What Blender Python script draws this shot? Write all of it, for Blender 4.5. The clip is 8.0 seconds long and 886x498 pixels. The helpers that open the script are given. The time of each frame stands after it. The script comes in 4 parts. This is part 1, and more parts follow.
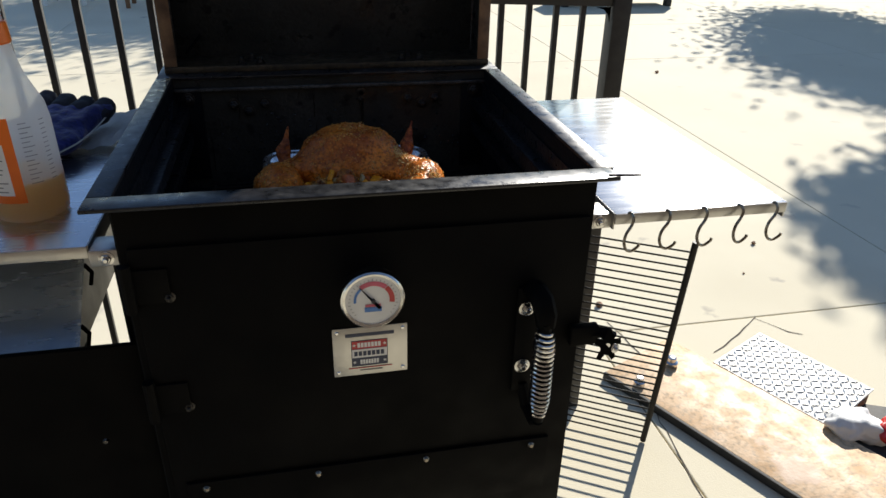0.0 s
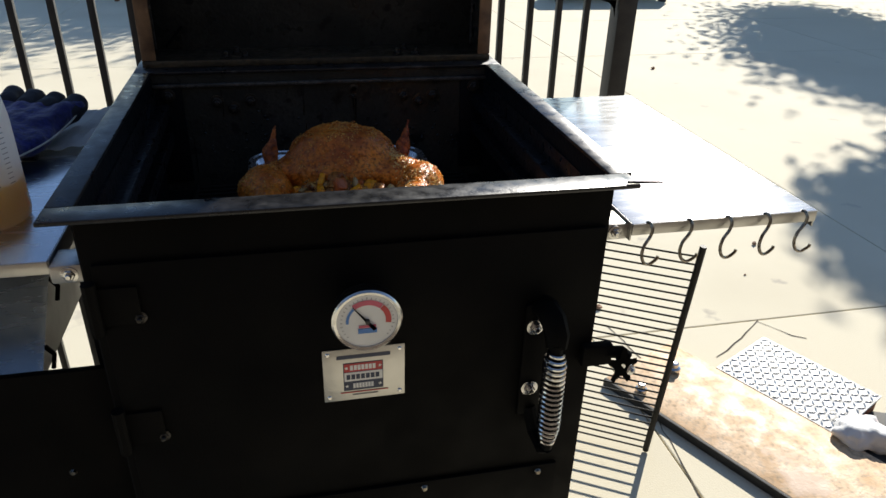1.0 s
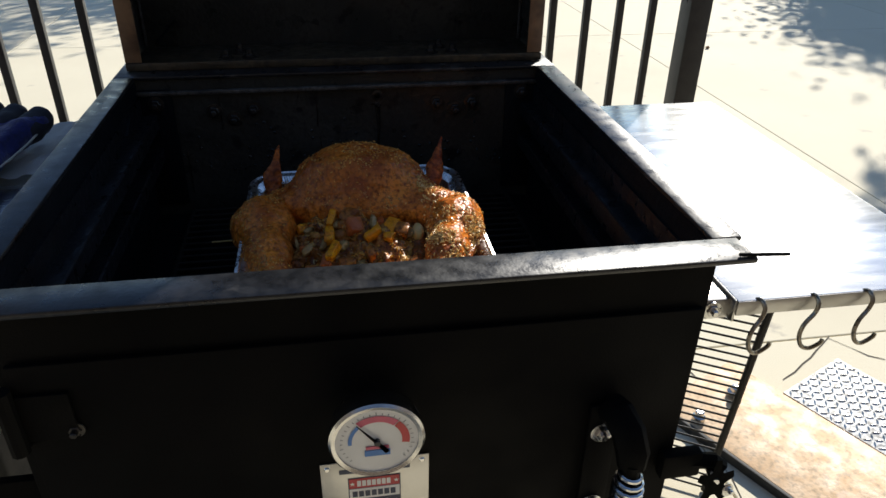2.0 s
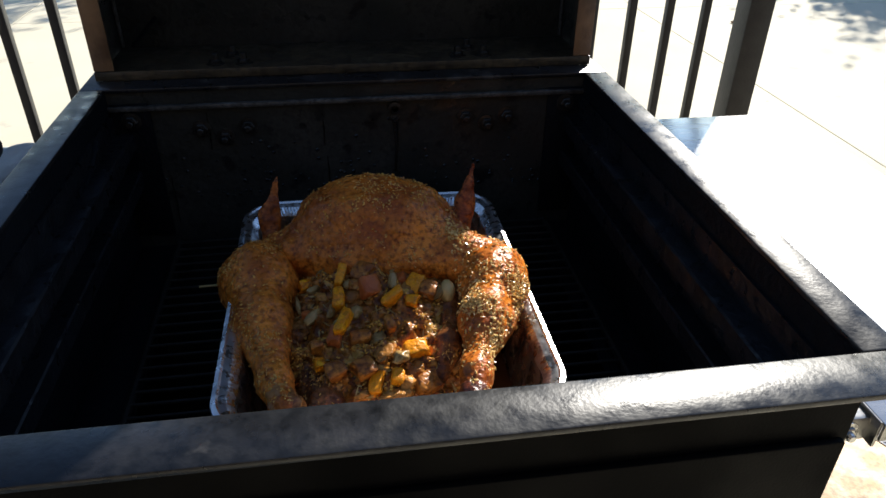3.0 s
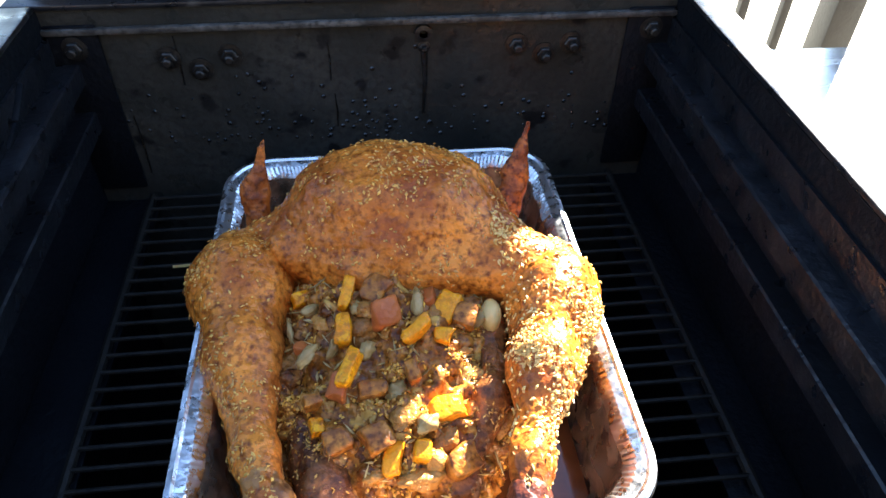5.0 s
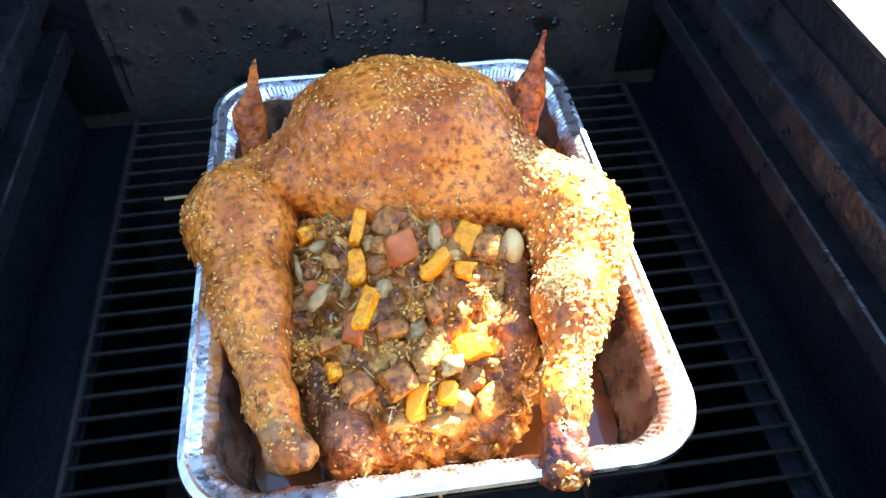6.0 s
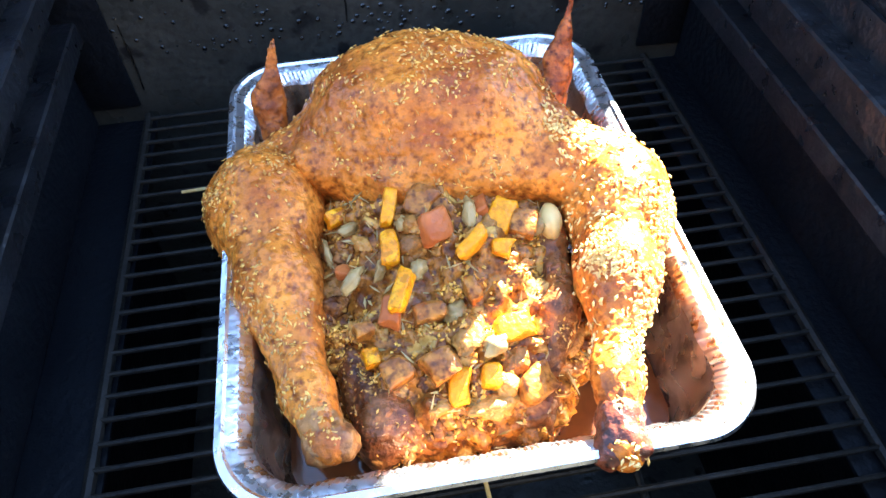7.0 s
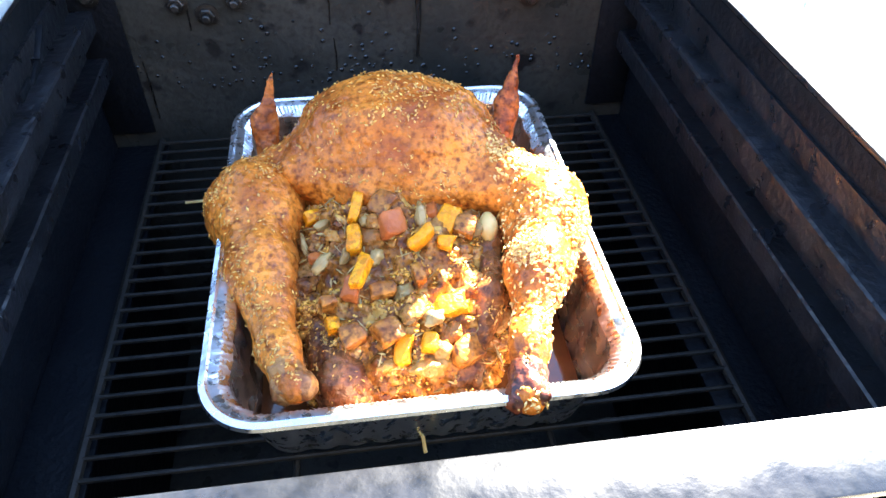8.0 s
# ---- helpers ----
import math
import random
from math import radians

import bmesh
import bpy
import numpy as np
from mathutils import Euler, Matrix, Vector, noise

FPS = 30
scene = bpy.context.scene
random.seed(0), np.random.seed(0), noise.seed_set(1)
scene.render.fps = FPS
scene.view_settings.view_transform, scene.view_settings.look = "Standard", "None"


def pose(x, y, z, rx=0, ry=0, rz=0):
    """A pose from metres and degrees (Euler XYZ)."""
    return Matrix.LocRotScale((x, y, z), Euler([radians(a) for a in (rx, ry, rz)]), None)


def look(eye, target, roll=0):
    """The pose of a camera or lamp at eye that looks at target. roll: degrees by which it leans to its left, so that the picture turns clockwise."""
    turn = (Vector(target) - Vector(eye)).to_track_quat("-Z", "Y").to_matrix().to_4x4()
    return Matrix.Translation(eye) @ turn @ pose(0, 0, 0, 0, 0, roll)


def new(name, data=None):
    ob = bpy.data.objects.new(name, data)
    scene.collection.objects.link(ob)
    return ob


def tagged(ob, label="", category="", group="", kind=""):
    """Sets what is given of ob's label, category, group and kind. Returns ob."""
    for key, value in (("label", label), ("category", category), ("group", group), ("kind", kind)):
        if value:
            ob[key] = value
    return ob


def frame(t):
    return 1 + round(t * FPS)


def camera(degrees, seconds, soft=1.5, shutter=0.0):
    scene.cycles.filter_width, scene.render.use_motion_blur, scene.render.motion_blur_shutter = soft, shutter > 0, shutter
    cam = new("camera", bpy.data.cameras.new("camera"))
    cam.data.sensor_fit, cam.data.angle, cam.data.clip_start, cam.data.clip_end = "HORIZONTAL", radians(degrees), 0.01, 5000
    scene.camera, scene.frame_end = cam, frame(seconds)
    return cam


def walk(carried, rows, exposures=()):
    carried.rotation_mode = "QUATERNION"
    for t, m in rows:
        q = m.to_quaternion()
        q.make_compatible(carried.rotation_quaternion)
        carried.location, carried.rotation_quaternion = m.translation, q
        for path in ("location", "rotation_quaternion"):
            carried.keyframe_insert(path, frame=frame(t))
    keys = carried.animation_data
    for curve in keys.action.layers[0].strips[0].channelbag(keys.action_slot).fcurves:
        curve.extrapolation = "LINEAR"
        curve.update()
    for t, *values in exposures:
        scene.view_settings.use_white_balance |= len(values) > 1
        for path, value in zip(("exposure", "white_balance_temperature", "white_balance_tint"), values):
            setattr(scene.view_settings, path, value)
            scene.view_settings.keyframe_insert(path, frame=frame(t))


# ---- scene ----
cam = camera(64.0, 8.0)
PATH = [
    (0, (-0.079, -0.765, 1.459), (0.305, 0.97, 0.541), 1.3),
    (0.5, (-0.082, -0.747, 1.448), (0.32, 0.985, 0.534), 1.4),
    (1, (-0.072, -0.684, 1.44), (0.332, 1.04, 0.512), 1.7),
    (1.5, (-0.042, -0.577, 1.433), (0.302, 1.144, 0.473), 1.7),
    (1.7, (-0.027, -0.528, 1.426), (0.275, 1.196, 0.46), 1.0),
    (2.8, (-0.024, -0.324, 1.432), (0.261, 1.345, 0.369), 1.1),
    (3, (-0.021, -0.284, 1.423), (0.243, 1.392, 0.364), 0.8),
    (3.5, (-0.015, -0.207, 1.417), (0.215, 1.443, 0.31), 1.1),
    (4, (-0.016, -0.153, 1.408), (0.216, 1.511, 0.324), 2.2),
    (4.5, (-0.011, -0.096, 1.413), (0.198, 1.561, 0.313), 2.2),
    (5, (-0.006, -0.074, 1.401), (0.173, 1.395, 0.056), 1.1),
    (5.2, (-0.008, -0.066, 1.397), (0.172, 1.336, -0.017), 1.1),
    (6.5, (-0.03, -0.03, 1.374), (0.162, 1.24, -0.159), -0.6),
    (7, (-0.039, -0.032, 1.362), (0.139, 1.254, -0.159), -2.1),
    (7.5, (-0.042, -0.063, 1.388), (0.204, 1.278, -0.075), 1.5),
    (8, (-0.025, -0.138, 1.394), (0.191, 1.294, 0.015), 1.0),
]
EXPOSURES = [(0, 0.6), (1.7, 0.6), (3.0, 0.9), (3.5, 1.6), (4.0, 2.1), (4.5, 2.65), (5.0, 3.25), (5.2, 3.45), (6.5, 4.4), (7.3, 4.4), (8.0, 4.4)]
walk(cam, [(t, look(eye, target, roll)) for t, eye, target, roll in PATH], EXPOSURES)

# ---- light ----
SUN_AZ, SUN_EL = 37.8, 30.0
world = bpy.data.worlds.new("world")
scene.world = world
world.use_nodes = True
sky = world.node_tree.nodes.new("ShaderNodeTexSky")
sky.sky_type, sky.sun_disc = "NISHITA", False
sky.altitude, sky.dust_density, sky.ozone_density = 1500, 0.3, 2.0
sky.sun_elevation, sky.sun_rotation = radians(SUN_EL), radians(SUN_AZ)
world.node_tree.links.new(sky.outputs[0], world.node_tree.nodes["Background"].inputs[0])
world.node_tree.nodes["Background"].inputs[1].default_value = 0.1
sun_data = bpy.data.lights.new("sun", "SUN")
sun_data.energy, sun_data.angle, sun_data.color = 5.0, radians(0.5), (1.0, 0.95, 0.86)
sun = new("sun", sun_data)
sun.matrix_world = look((math.sin(radians(SUN_AZ)) * 20, math.cos(radians(SUN_AZ)) * 20, math.tan(radians(SUN_EL)) * 20), (0, 0, 0))


# ---- materials ----
def material(name, a, b=None, rough=0.5, metal=0.0, scale=40.0, fine=0.0, bump=0.0, bump_scale=0.0, spots=None, spot_scale=30.0,
             spot_from=0.6, rough_var=0.0, transmission=0.0, island=None, per_object=None, stretch=(1, 1, 1), sheen=0.0, sub=0.0, ior=1.45, spec=0.5):
    """Principled surface: two tones mixed by a coarse and a fine noise, optional spots, bump and per-piece tint."""
    m = bpy.data.materials.new(name)
    m.use_nodes = True
    n, l = m.node_tree.nodes, m.node_tree.links
    p = n["Principled BSDF"]
    co = n.new("ShaderNodeTexCoord")
    mp = n.new("ShaderNodeMapping")
    mp.inputs["Scale"].default_value = stretch
    l.new(co.outputs["Object"], mp.inputs["Vector"])

    def noise_tex(s, detail=4.0):
        t = n.new("ShaderNodeTexNoise")
        t.inputs["Scale"].default_value, t.inputs["Detail"].default_value = s, detail
        l.new(mp.outputs[0], t.inputs["Vector"])
        return t.outputs["Fac"]

    def ramp(src, lo, hi):
        r = n.new("ShaderNodeMapRange")
        r.inputs["From Min"].default_value, r.inputs["From Max"].default_value = lo, hi
        l.new(src, r.inputs["Value"])
        return r.outputs[0]

    def mix(fac, one, two):
        x = n.new("ShaderNodeMix")
        x.data_type = "RGBA"
        for k, v in ((6, one), (7, two)):
            if isinstance(v, tuple):
                x.inputs[k].default_value = (*v, 1)
            else:
                l.new(v, x.inputs[k])
        if isinstance(fac, float):
            x.inputs[0].default_value = fac
        else:
            l.new(fac, x.inputs[0])
        return x.outputs[2]

    b = b or tuple(c * 0.8 for c in a)
    col = mix(ramp(noise_tex(scale), 0.35, 0.65), a, b)
    if fine:
        col = mix(ramp(noise_tex(fine, 2.0), 0.45, 0.7), col, tuple(0.55 * c for c in b))
    if spots:
        col = mix(ramp(noise_tex(spot_scale, 6.0), spot_from, spot_from + 0.06), col, spots)
    if island:
        g = n.new("ShaderNodeNewGeometry")
        col = mix(g.outputs["Random Per Island"], col, island)
    if per_object:
        o = n.new("ShaderNodeObjectInfo")
        col = mix(o.outputs["Random"], col, per_object)
    l.new(col, p.inputs["Base Color"])
    p.inputs["Metallic"].default_value = metal
    p.inputs["Roughness"].default_value = rough
    p.inputs["IOR"].default_value = ior
    p.inputs["Specular IOR Level"].default_value = spec
    if rough_var:
        r = n.new("ShaderNodeMapRange")
        r.inputs["From Min"].default_value, r.inputs["From Max"].default_value = 0.3, 0.7
        r.inputs["To Min"].default_value, r.inputs["To Max"].default_value = max(0.02, rough - rough_var), min(1, rough + rough_var)
        l.new(noise_tex(scale * 2.3), r.inputs["Value"])
        l.new(r.outputs[0], p.inputs["Roughness"])
    if bump:
        bn = n.new("ShaderNodeBump")
        bn.inputs["Strength"].default_value, bn.inputs["Distance"].default_value = bump, 0.004
        l.new(noise_tex(bump_scale or scale * 6, 3.0), bn.inputs["Height"])
        l.new(bn.outputs[0], p.inputs["Normal"])
    if transmission:
        p.inputs["Transmission Weight"].default_value = transmission
    if sub:
        p.inputs["Subsurface Weight"].default_value = sub
        p.inputs["Subsurface Radius"].default_value = (0.006, 0.002, 0.001)
    if sheen:
        p.inputs["Sheen Weight"].default_value = sheen
    return m


BLACK = material("black_painted_steel", (0.003, 0.003, 0.003), (0.005, 0.0047, 0.0043), 0.6, spec=0.06, scale=9, bump=0.12, bump_scale=500, rough_var=0.12)
# Greasy chamber steel; base colour lifted a little to stand in for haze.
SOOT = material("greasy_black_steel", (0.021, 0.023, 0.021), (0.042, 0.041, 0.035), 0.38, spec=0.35, scale=12, fine=160, bump=0.35, bump_scale=140, rough_var=0.18,
                spots=(0.010, 0.010, 0.010), spot_scale=34, spot_from=0.60)
# Darker, bluer copy of the chamber steel: shade on the sides as colour.
SOOT_SHADED = material("shaded_black_steel", (0.0022, 0.0032, 0.0052), (0.0052, 0.0066, 0.0090), 0.6, spec=0.14, scale=14, fine=160, bump=0.4, bump_scale=160, rough_var=0.08,
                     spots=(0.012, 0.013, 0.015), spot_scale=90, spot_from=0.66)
RAIL = material("greasy_rail", (0.004, 0.0046, 0.006), (0.011, 0.012, 0.015), 0.36, spec=0.45, scale=30, fine=120, bump=0.4, bump_scale=110, rough_var=0.14)
GREASE = material("wet_grease", (0.010, 0.009, 0.008), (0.018, 0.015, 0.012), 0.1, spec=0.6, scale=120, bump=0.2, bump_scale=300)
LID_FLOOR = material("smoked_steel", (0.085, 0.062, 0.034), (0.03, 0.024, 0.016), 0.42, scale=26, fine=120, bump=0.25, bump_scale=150, rough_var=0.15)
LID_EDGE = material("smoked_brown_steel", (0.26, 0.15, 0.075), (0.11, 0.062, 0.034), 0.5, scale=30, bump=0.2, bump_scale=150, rough_var=0.15)
RIM = material("worn_black_rim", (0.016, 0.016, 0.018), (0.008, 0.009, 0.011), 0.34, spec=0.5, scale=26, fine=150, bump=0.06, bump_scale=300, rough_var=0.12,
               spots=(0.050, 0.047, 0.045), spot_scale=24, spot_from=0.60)
WORN = material("worn_steel_edge", (0.11, 0.105, 0.095), (0.035, 0.033, 0.03), 0.42, spec=0.4, scale=60, fine=200, bump=0.2, bump_scale=200)
HOOK = material("tarnished_steel", (0.30, 0.27, 0.22), (0.14, 0.12, 0.1), 0.3, 1.0, scale=90, rough_var=0.1)
STAINLESS = material("brushed_stainless", (0.66, 0.67, 0.68), (0.6, 0.61, 0.62), 0.26, 1.0, scale=6, bump=0.015, bump_scale=300, stretch=(1, 6, 6), rough_var=0.03)
STAIN_DULL = material("dull_stainless", (0.5, 0.49, 0.47), (0.4, 0.39, 0.37), 0.38, 1.0, scale=14, bump=0.08, bump_scale=120, rough_var=0.08)
CHROME = material("bright_steel", (0.65, 0.64, 0.62), (0.5, 0.49, 0.47), 0.2, 1.0, scale=80)
BOLT = material("greasy_bolt", (0.06, 0.055, 0.05), (0.03, 0.028, 0.025), 0.35, 0.7, scale=150, bump=0.2, bump_scale=600)
WIRE = material("grate_wire", (0.007, 0.0068, 0.0065), (0.018, 0.016, 0.013), 0.50, 0.0, spec=0.24, scale=60, fine=300, bump=0.25, bump_scale=300)
FOIL = material("aluminium_foil", (0.86, 0.87, 0.88), (0.74, 0.75, 0.77), 0.30, 1.0, scale=60, bump=0.3, bump_scale=90, rough_var=0.12,
                spots=(0.45, 0.26, 0.10), spot_scale=22, spot_from=0.70)
FOIL_BROWN = material("drippings_on_foil", (0.74, 0.58, 0.43), (0.52, 0.34, 0.21), 0.28, 0.85, scale=22, fine=90, bump=0.12, bump_scale=60, rough_var=0.10, spots=(0.24, 0.095, 0.04), spot_scale=26, spot_from=0.62)
SKIN = material("roasted_skin", (0.84, 0.270, 0.034), (0.38, 0.084, 0.013), 0.30, spec=0.32, scale=26, fine=210, bump=0.45, bump_scale=230, rough_var=0.14,
                spots=(0.50, 0.135, 0.017), spot_scale=260, spot_from=0.58)
SKIN_DARK = material("charred_skin", (0.24, 0.055, 0.02), (0.05, 0.014, 0.010), 0.34, scale=70, fine=220, bump=0.4, bump_scale=240)
BONE = material("roasted_bone", (0.56, 0.24, 0.06), (0.24, 0.07, 0.018), 0.4, scale=75, fine=200, bump=0.4, bump_scale=260)
WING = material("wing_skin", (0.54, 0.150, 0.024), (0.20, 0.042, 0.010), 0.36, spec=0.3, scale=60, fine=250, bump=0.4, bump_scale=250)
FLAKES = material("seasoning", (0.24, 0.075, 0.018), (0.50, 0.20, 0.035), 0.34, scale=300, island=(0.92, 0.52, 0.11))
# Same crust as FLAKES in a paler tone; sunlight painted into the colour.
SEEDS_LIT = material("sunlit_seeds", (0.58, 0.28, 0.06), (0.74, 0.42, 0.11), 0.28, spec=0.6, scale=260, island=(0.98, 0.70, 0.26))
FLAP = material("browned_meat", (0.34, 0.115, 0.026), (0.13, 0.040, 0.014), 0.36, spec=0.4, scale=45, fine=170, bump=0.7, bump_scale=190, rough_var=0.15,
                spots=(0.55, 0.25, 0.06), spot_scale=80, spot_from=0.62)
STUFFING = material("bread_stuffing", (0.50, 0.185, 0.026), (0.15, 0.042, 0.009), 0.26, spec=0.3, scale=70, fine=300, bump=0.8, bump_scale=110, rough_var=0.15,
                    spots=(0.60, 0.33, 0.08), spot_scale=60, spot_from=0.60)
CRUMB = material("stuffing_bits", (0.22, 0.065, 0.016), (0.44, 0.17, 0.028), 0.26, scale=200, island=(0.95, 0.5, 0.08), bump=0.4, bump_scale=400)
LUMP = material("stuffing_lump", (0.34, 0.120, 0.024), (0.12, 0.036, 0.012), 0.26, spec=0.3, scale=110, fine=330, bump=1.0, bump_scale=170, per_object=(0.52, 0.23, 0.050), spots=(0.56, 0.30, 0.07), spot_scale=120, spot_from=0.62)
HERB = material("cooked_greens", (0.16, 0.10, 0.03), (0.30, 0.19, 0.06), 0.32, scale=150, island=(0.60, 0.42, 0.16))
SQUASH = material("roasted_squash", (1.0, 0.46, 0.010), (0.80, 0.21, 0.006), 0.3, spec=0.3, scale=150, fine=420, bump=0.45, bump_scale=240, per_object=(0.84, 0.30, 0.012), spots=(0.36, 0.10, 0.012), spot_scale=170, spot_from=0.56)
SWEET = material("browned_chunk", (0.54, 0.20, 0.030), (0.25, 0.070, 0.014), 0.32, spec=0.35, scale=90, fine=260, bump=0.5, bump_scale=200)
APPLE = material("roasted_apple", (0.56, 0.15, 0.036), (0.36, 0.085, 0.02), 0.36, spec=0.25, scale=70, bump=0.3, bump_scale=200)
GARLIC = material("garlic_clove", (0.72, 0.52, 0.21), (0.58, 0.37, 0.11), 0.3, spec=0.3, scale=70, bump=0.15, bump_scale=120, sub=0.1)
ONION = material("cooked_onion", (0.44, 0.29, 0.11), (0.28, 0.16, 0.05), 0.28, spec=0.35, scale=90, bump=0.3, bump_scale=200)
DRIPPING = material("pan_drippings", (0.12, 0.04, 0.012), (0.07, 0.022, 0.008), 0.06, scale=40, bump=0.06, bump_scale=50)
CONCRETE = material("concrete", (0.69, 0.63, 0.475), (0.60, 0.54, 0.40), 0.85, scale=1.1, bump=0.2, bump_scale=200, per_object=(0.67, 0.61, 0.46),
                    spots=(0.4, 0.36, 0.29), spot_scale=5, spot_from=0.66)
SOIL = material("joint_soil", (0.09, 0.075, 0.055), (0.06, 0.05, 0.04), 0.95, scale=20, bump=0.4, bump_scale=80)
FENCE = material("fence_paint", (0.022, 0.021, 0.02), (0.035, 0.033, 0.03), 0.45, scale=30, bump=0.1, bump_scale=200)
BOARD = material("tan_board", (0.58, 0.37, 0.19), (0.68, 0.48, 0.29), 0.6, scale=9, fine=70, bump=0.15, bump_scale=120, rough_var=0.15, spots=(0.68, 0.5, 0.36), spot_scale=7, spot_from=0.58)
DARK = material("dark_rubber", (0.02, 0.02, 0.02), (0.035, 0.034, 0.032), 0.7, scale=40, bump=0.2)
TREAD = material("diamond_plate", (0.72, 0.71, 0.68), (0.6, 0.58, 0.53), 0.33, 1.0, scale=20, fine=80, bump=0.1, bump_scale=120)
WOOD = material("weathered_wood", (0.3, 0.15, 0.07), (0.2, 0.1, 0.05), 0.7, scale=20, fine=120, bump=0.3, stretch=(1, 8, 8))


def translucent(name, colour, clear, through_part, rough):
    """Thin cloudy plastic or liquid: gloss and body colour, light that shines through, and a clear share."""
    m = material(name, colour, None, rough, scale=30)
    n, l = m.node_tree.nodes, m.node_tree.links
    tl, tp = n.new("ShaderNodeBsdfTranslucent"), n.new("ShaderNodeBsdfTransparent")
    tl.inputs["Color"].default_value = (*colour, 1)
    tp.inputs["Color"].default_value = (*colour, 1)
    one, two = n.new("ShaderNodeMixShader"), n.new("ShaderNodeMixShader")
    one.inputs[0].default_value, two.inputs[0].default_value = through_part, clear
    l.new(n["Principled BSDF"].outputs[0], one.inputs[1])
    l.new(tl.outputs[0], one.inputs[2])
    l.new(one.outputs[0], two.inputs[1])
    l.new(tp.outputs[0], two.inputs[2])
    l.new(two.outputs[0], n["Material Output"].inputs[0])
    return m


PLASTIC = translucent("translucent_plastic", (0.98, 0.98, 0.95), 0.36, 0.8, 0.25)
MARINADE = translucent("amber_marinade", (0.95, 0.60, 0.008), 0.0, 0.7, 0.2)
ORANGE = material("orange_label", (0.85, 0.17, 0.01), (0.8, 0.15, 0.01), 0.4, scale=40)
PAPER = material("white_paper", (0.75, 0.75, 0.73), (0.68, 0.68, 0.66), 0.7, scale=30, bump=0.2, bump_scale=120)
INK = material("dark_ink", (0.03, 0.03, 0.035), None, 0.5, scale=40)
GREY_INK = material("grey_ink", (0.25, 0.25, 0.25), None, 0.5, scale=40)
RED_INK = material("red_ink", (0.5, 0.05, 0.05), None, 0.45, scale=40)
PINK_INK = material("pink_ink", (0.62, 0.12, 0.18), None, 0.45, scale=40)
BLUE_INK = material("blue_ink", (0.08, 0.22, 0.55), None, 0.45, scale=40)
NAVY_INK = material("navy_ink", (0.03, 0.04, 0.08), None, 0.45, scale=40)
DIAL = material("dial_white", (0.72, 0.72, 0.7), (0.66, 0.66, 0.64), 0.3, scale=30)
SUEDE = material("blue_suede", (0.012, 0.02, 0.16), (0.008, 0.013, 0.1), 0.85, scale=35, fine=150, bump=0.4, bump_scale=180, sheen=0.3)
SUEDE_DARK = material("dark_leather", (0.012, 0.013, 0.02), (0.02, 0.02, 0.024), 0.75, scale=40, bump=0.4, bump_scale=160)
THREAD = material("white_thread", (0.5, 0.48, 0.42), None, 0.8, scale=100)
RED_PLASTIC = material("red_plastic", (0.6, 0.03, 0.02), (0.5, 0.02, 0.02), 0.3, scale=30)
BARK = material("bark", (0.1, 0.07, 0.05), (0.06, 0.045, 0.03), 0.9, scale=12, bump=0.6, bump_scale=30)
LEAF = material("leaf", (0.05, 0.09, 0.02), (0.07, 0.11, 0.03), 0.6, scale=3, island=(0.1, 0.12, 0.03))


# ---- building helpers ----
def thing(name, at, label, category, group="", kind=""):
    ob = new(name)
    ob.location = at
    ob.empty_display_size = 0.05
    return tagged(ob, label, category, group, kind)


def base_of(ob):
    m = Matrix.Translation(ob.location)
    return base_of(ob.parent) @ m if ob.parent and ob.parent.type == "EMPTY" else m


def to_mesh(name, bm, smooth=30.0):
    me = bpy.data.meshes.new(name)
    bmesh.ops.recalc_face_normals(bm, faces=bm.faces)
    bm.to_mesh(me)
    bm.free()
    if smooth:
        for p in me.polygons:
            p.use_smooth = True
        me.set_sharp_from_angle(angle=radians(smooth))
    return me


def part(name, bm, mat, parent=None, label="", smooth=30.0):
    """One mesh object in world coordinates, under a thing or a part."""
    me = bm if isinstance(bm, bpy.types.Mesh) else to_mesh(name, bm, smooth)
    if not me.materials:
        me.materials.append(mat)
    ob = new(name, me)
    if parent:
        ob.parent = parent
        top = parent
        while top.parent:
            top = top.parent
        if top.type == "EMPTY":
            ob.matrix_parent_inverse = Matrix.Translation(-top.location) if parent == top else Matrix()
            if parent != top:
                ob.matrix_parent_inverse = Matrix()
    if label:
        ob["label"] = label
    return ob


def box(x0, x1, y0, y1, z0, z1, bevel=0.0, bm=None, turn=None):
    own = bmesh.new()
    bmesh.ops.create_cube(own, size=1.0)
    for v in own.verts:
        v.co = Vector(((x0 + x1) / 2 + v.co.x * (x1 - x0), (y0 + y1) / 2 + v.co.y * (y1 - y0), (z0 + z1) / 2 + v.co.z * (z1 - z0)))
    if bevel:
        bmesh.ops.bevel(own, geom=own.edges[:], offset=bevel, segments=2, affect="EDGES", profile=0.5)
    if turn:
        bmesh.ops.transform(own, matrix=turn, verts=own.verts)
    return join(bm, own)


def join(bm, own):
    if bm is None:
        return own
    me = bpy.data.meshes.new("tmp")
    own.to_mesh(me)
    own.free()
    bm.from_mesh(me)
    bpy.data.meshes.remove(me)
    return bm


def prism(points, z0, z1, bevel=0.0, bm=None):
    """An upright block on a plan outline."""
    own = bmesh.new()
    f = own.faces.new([own.verts.new((x, y, z0)) for x, y in points])
    r = bmesh.ops.extrude_face_region(own, geom=[f])
    bmesh.ops.translate(own, verts=[v for v in r["geom"] if isinstance(v, bmesh.types.BMVert)], vec=(0, 0, z1 - z0))
    if bevel:
        bmesh.ops.bevel(own, geom=own.edges[:], offset=bevel, segments=2, affect="EDGES", profile=0.5)
    return join(bm, own)


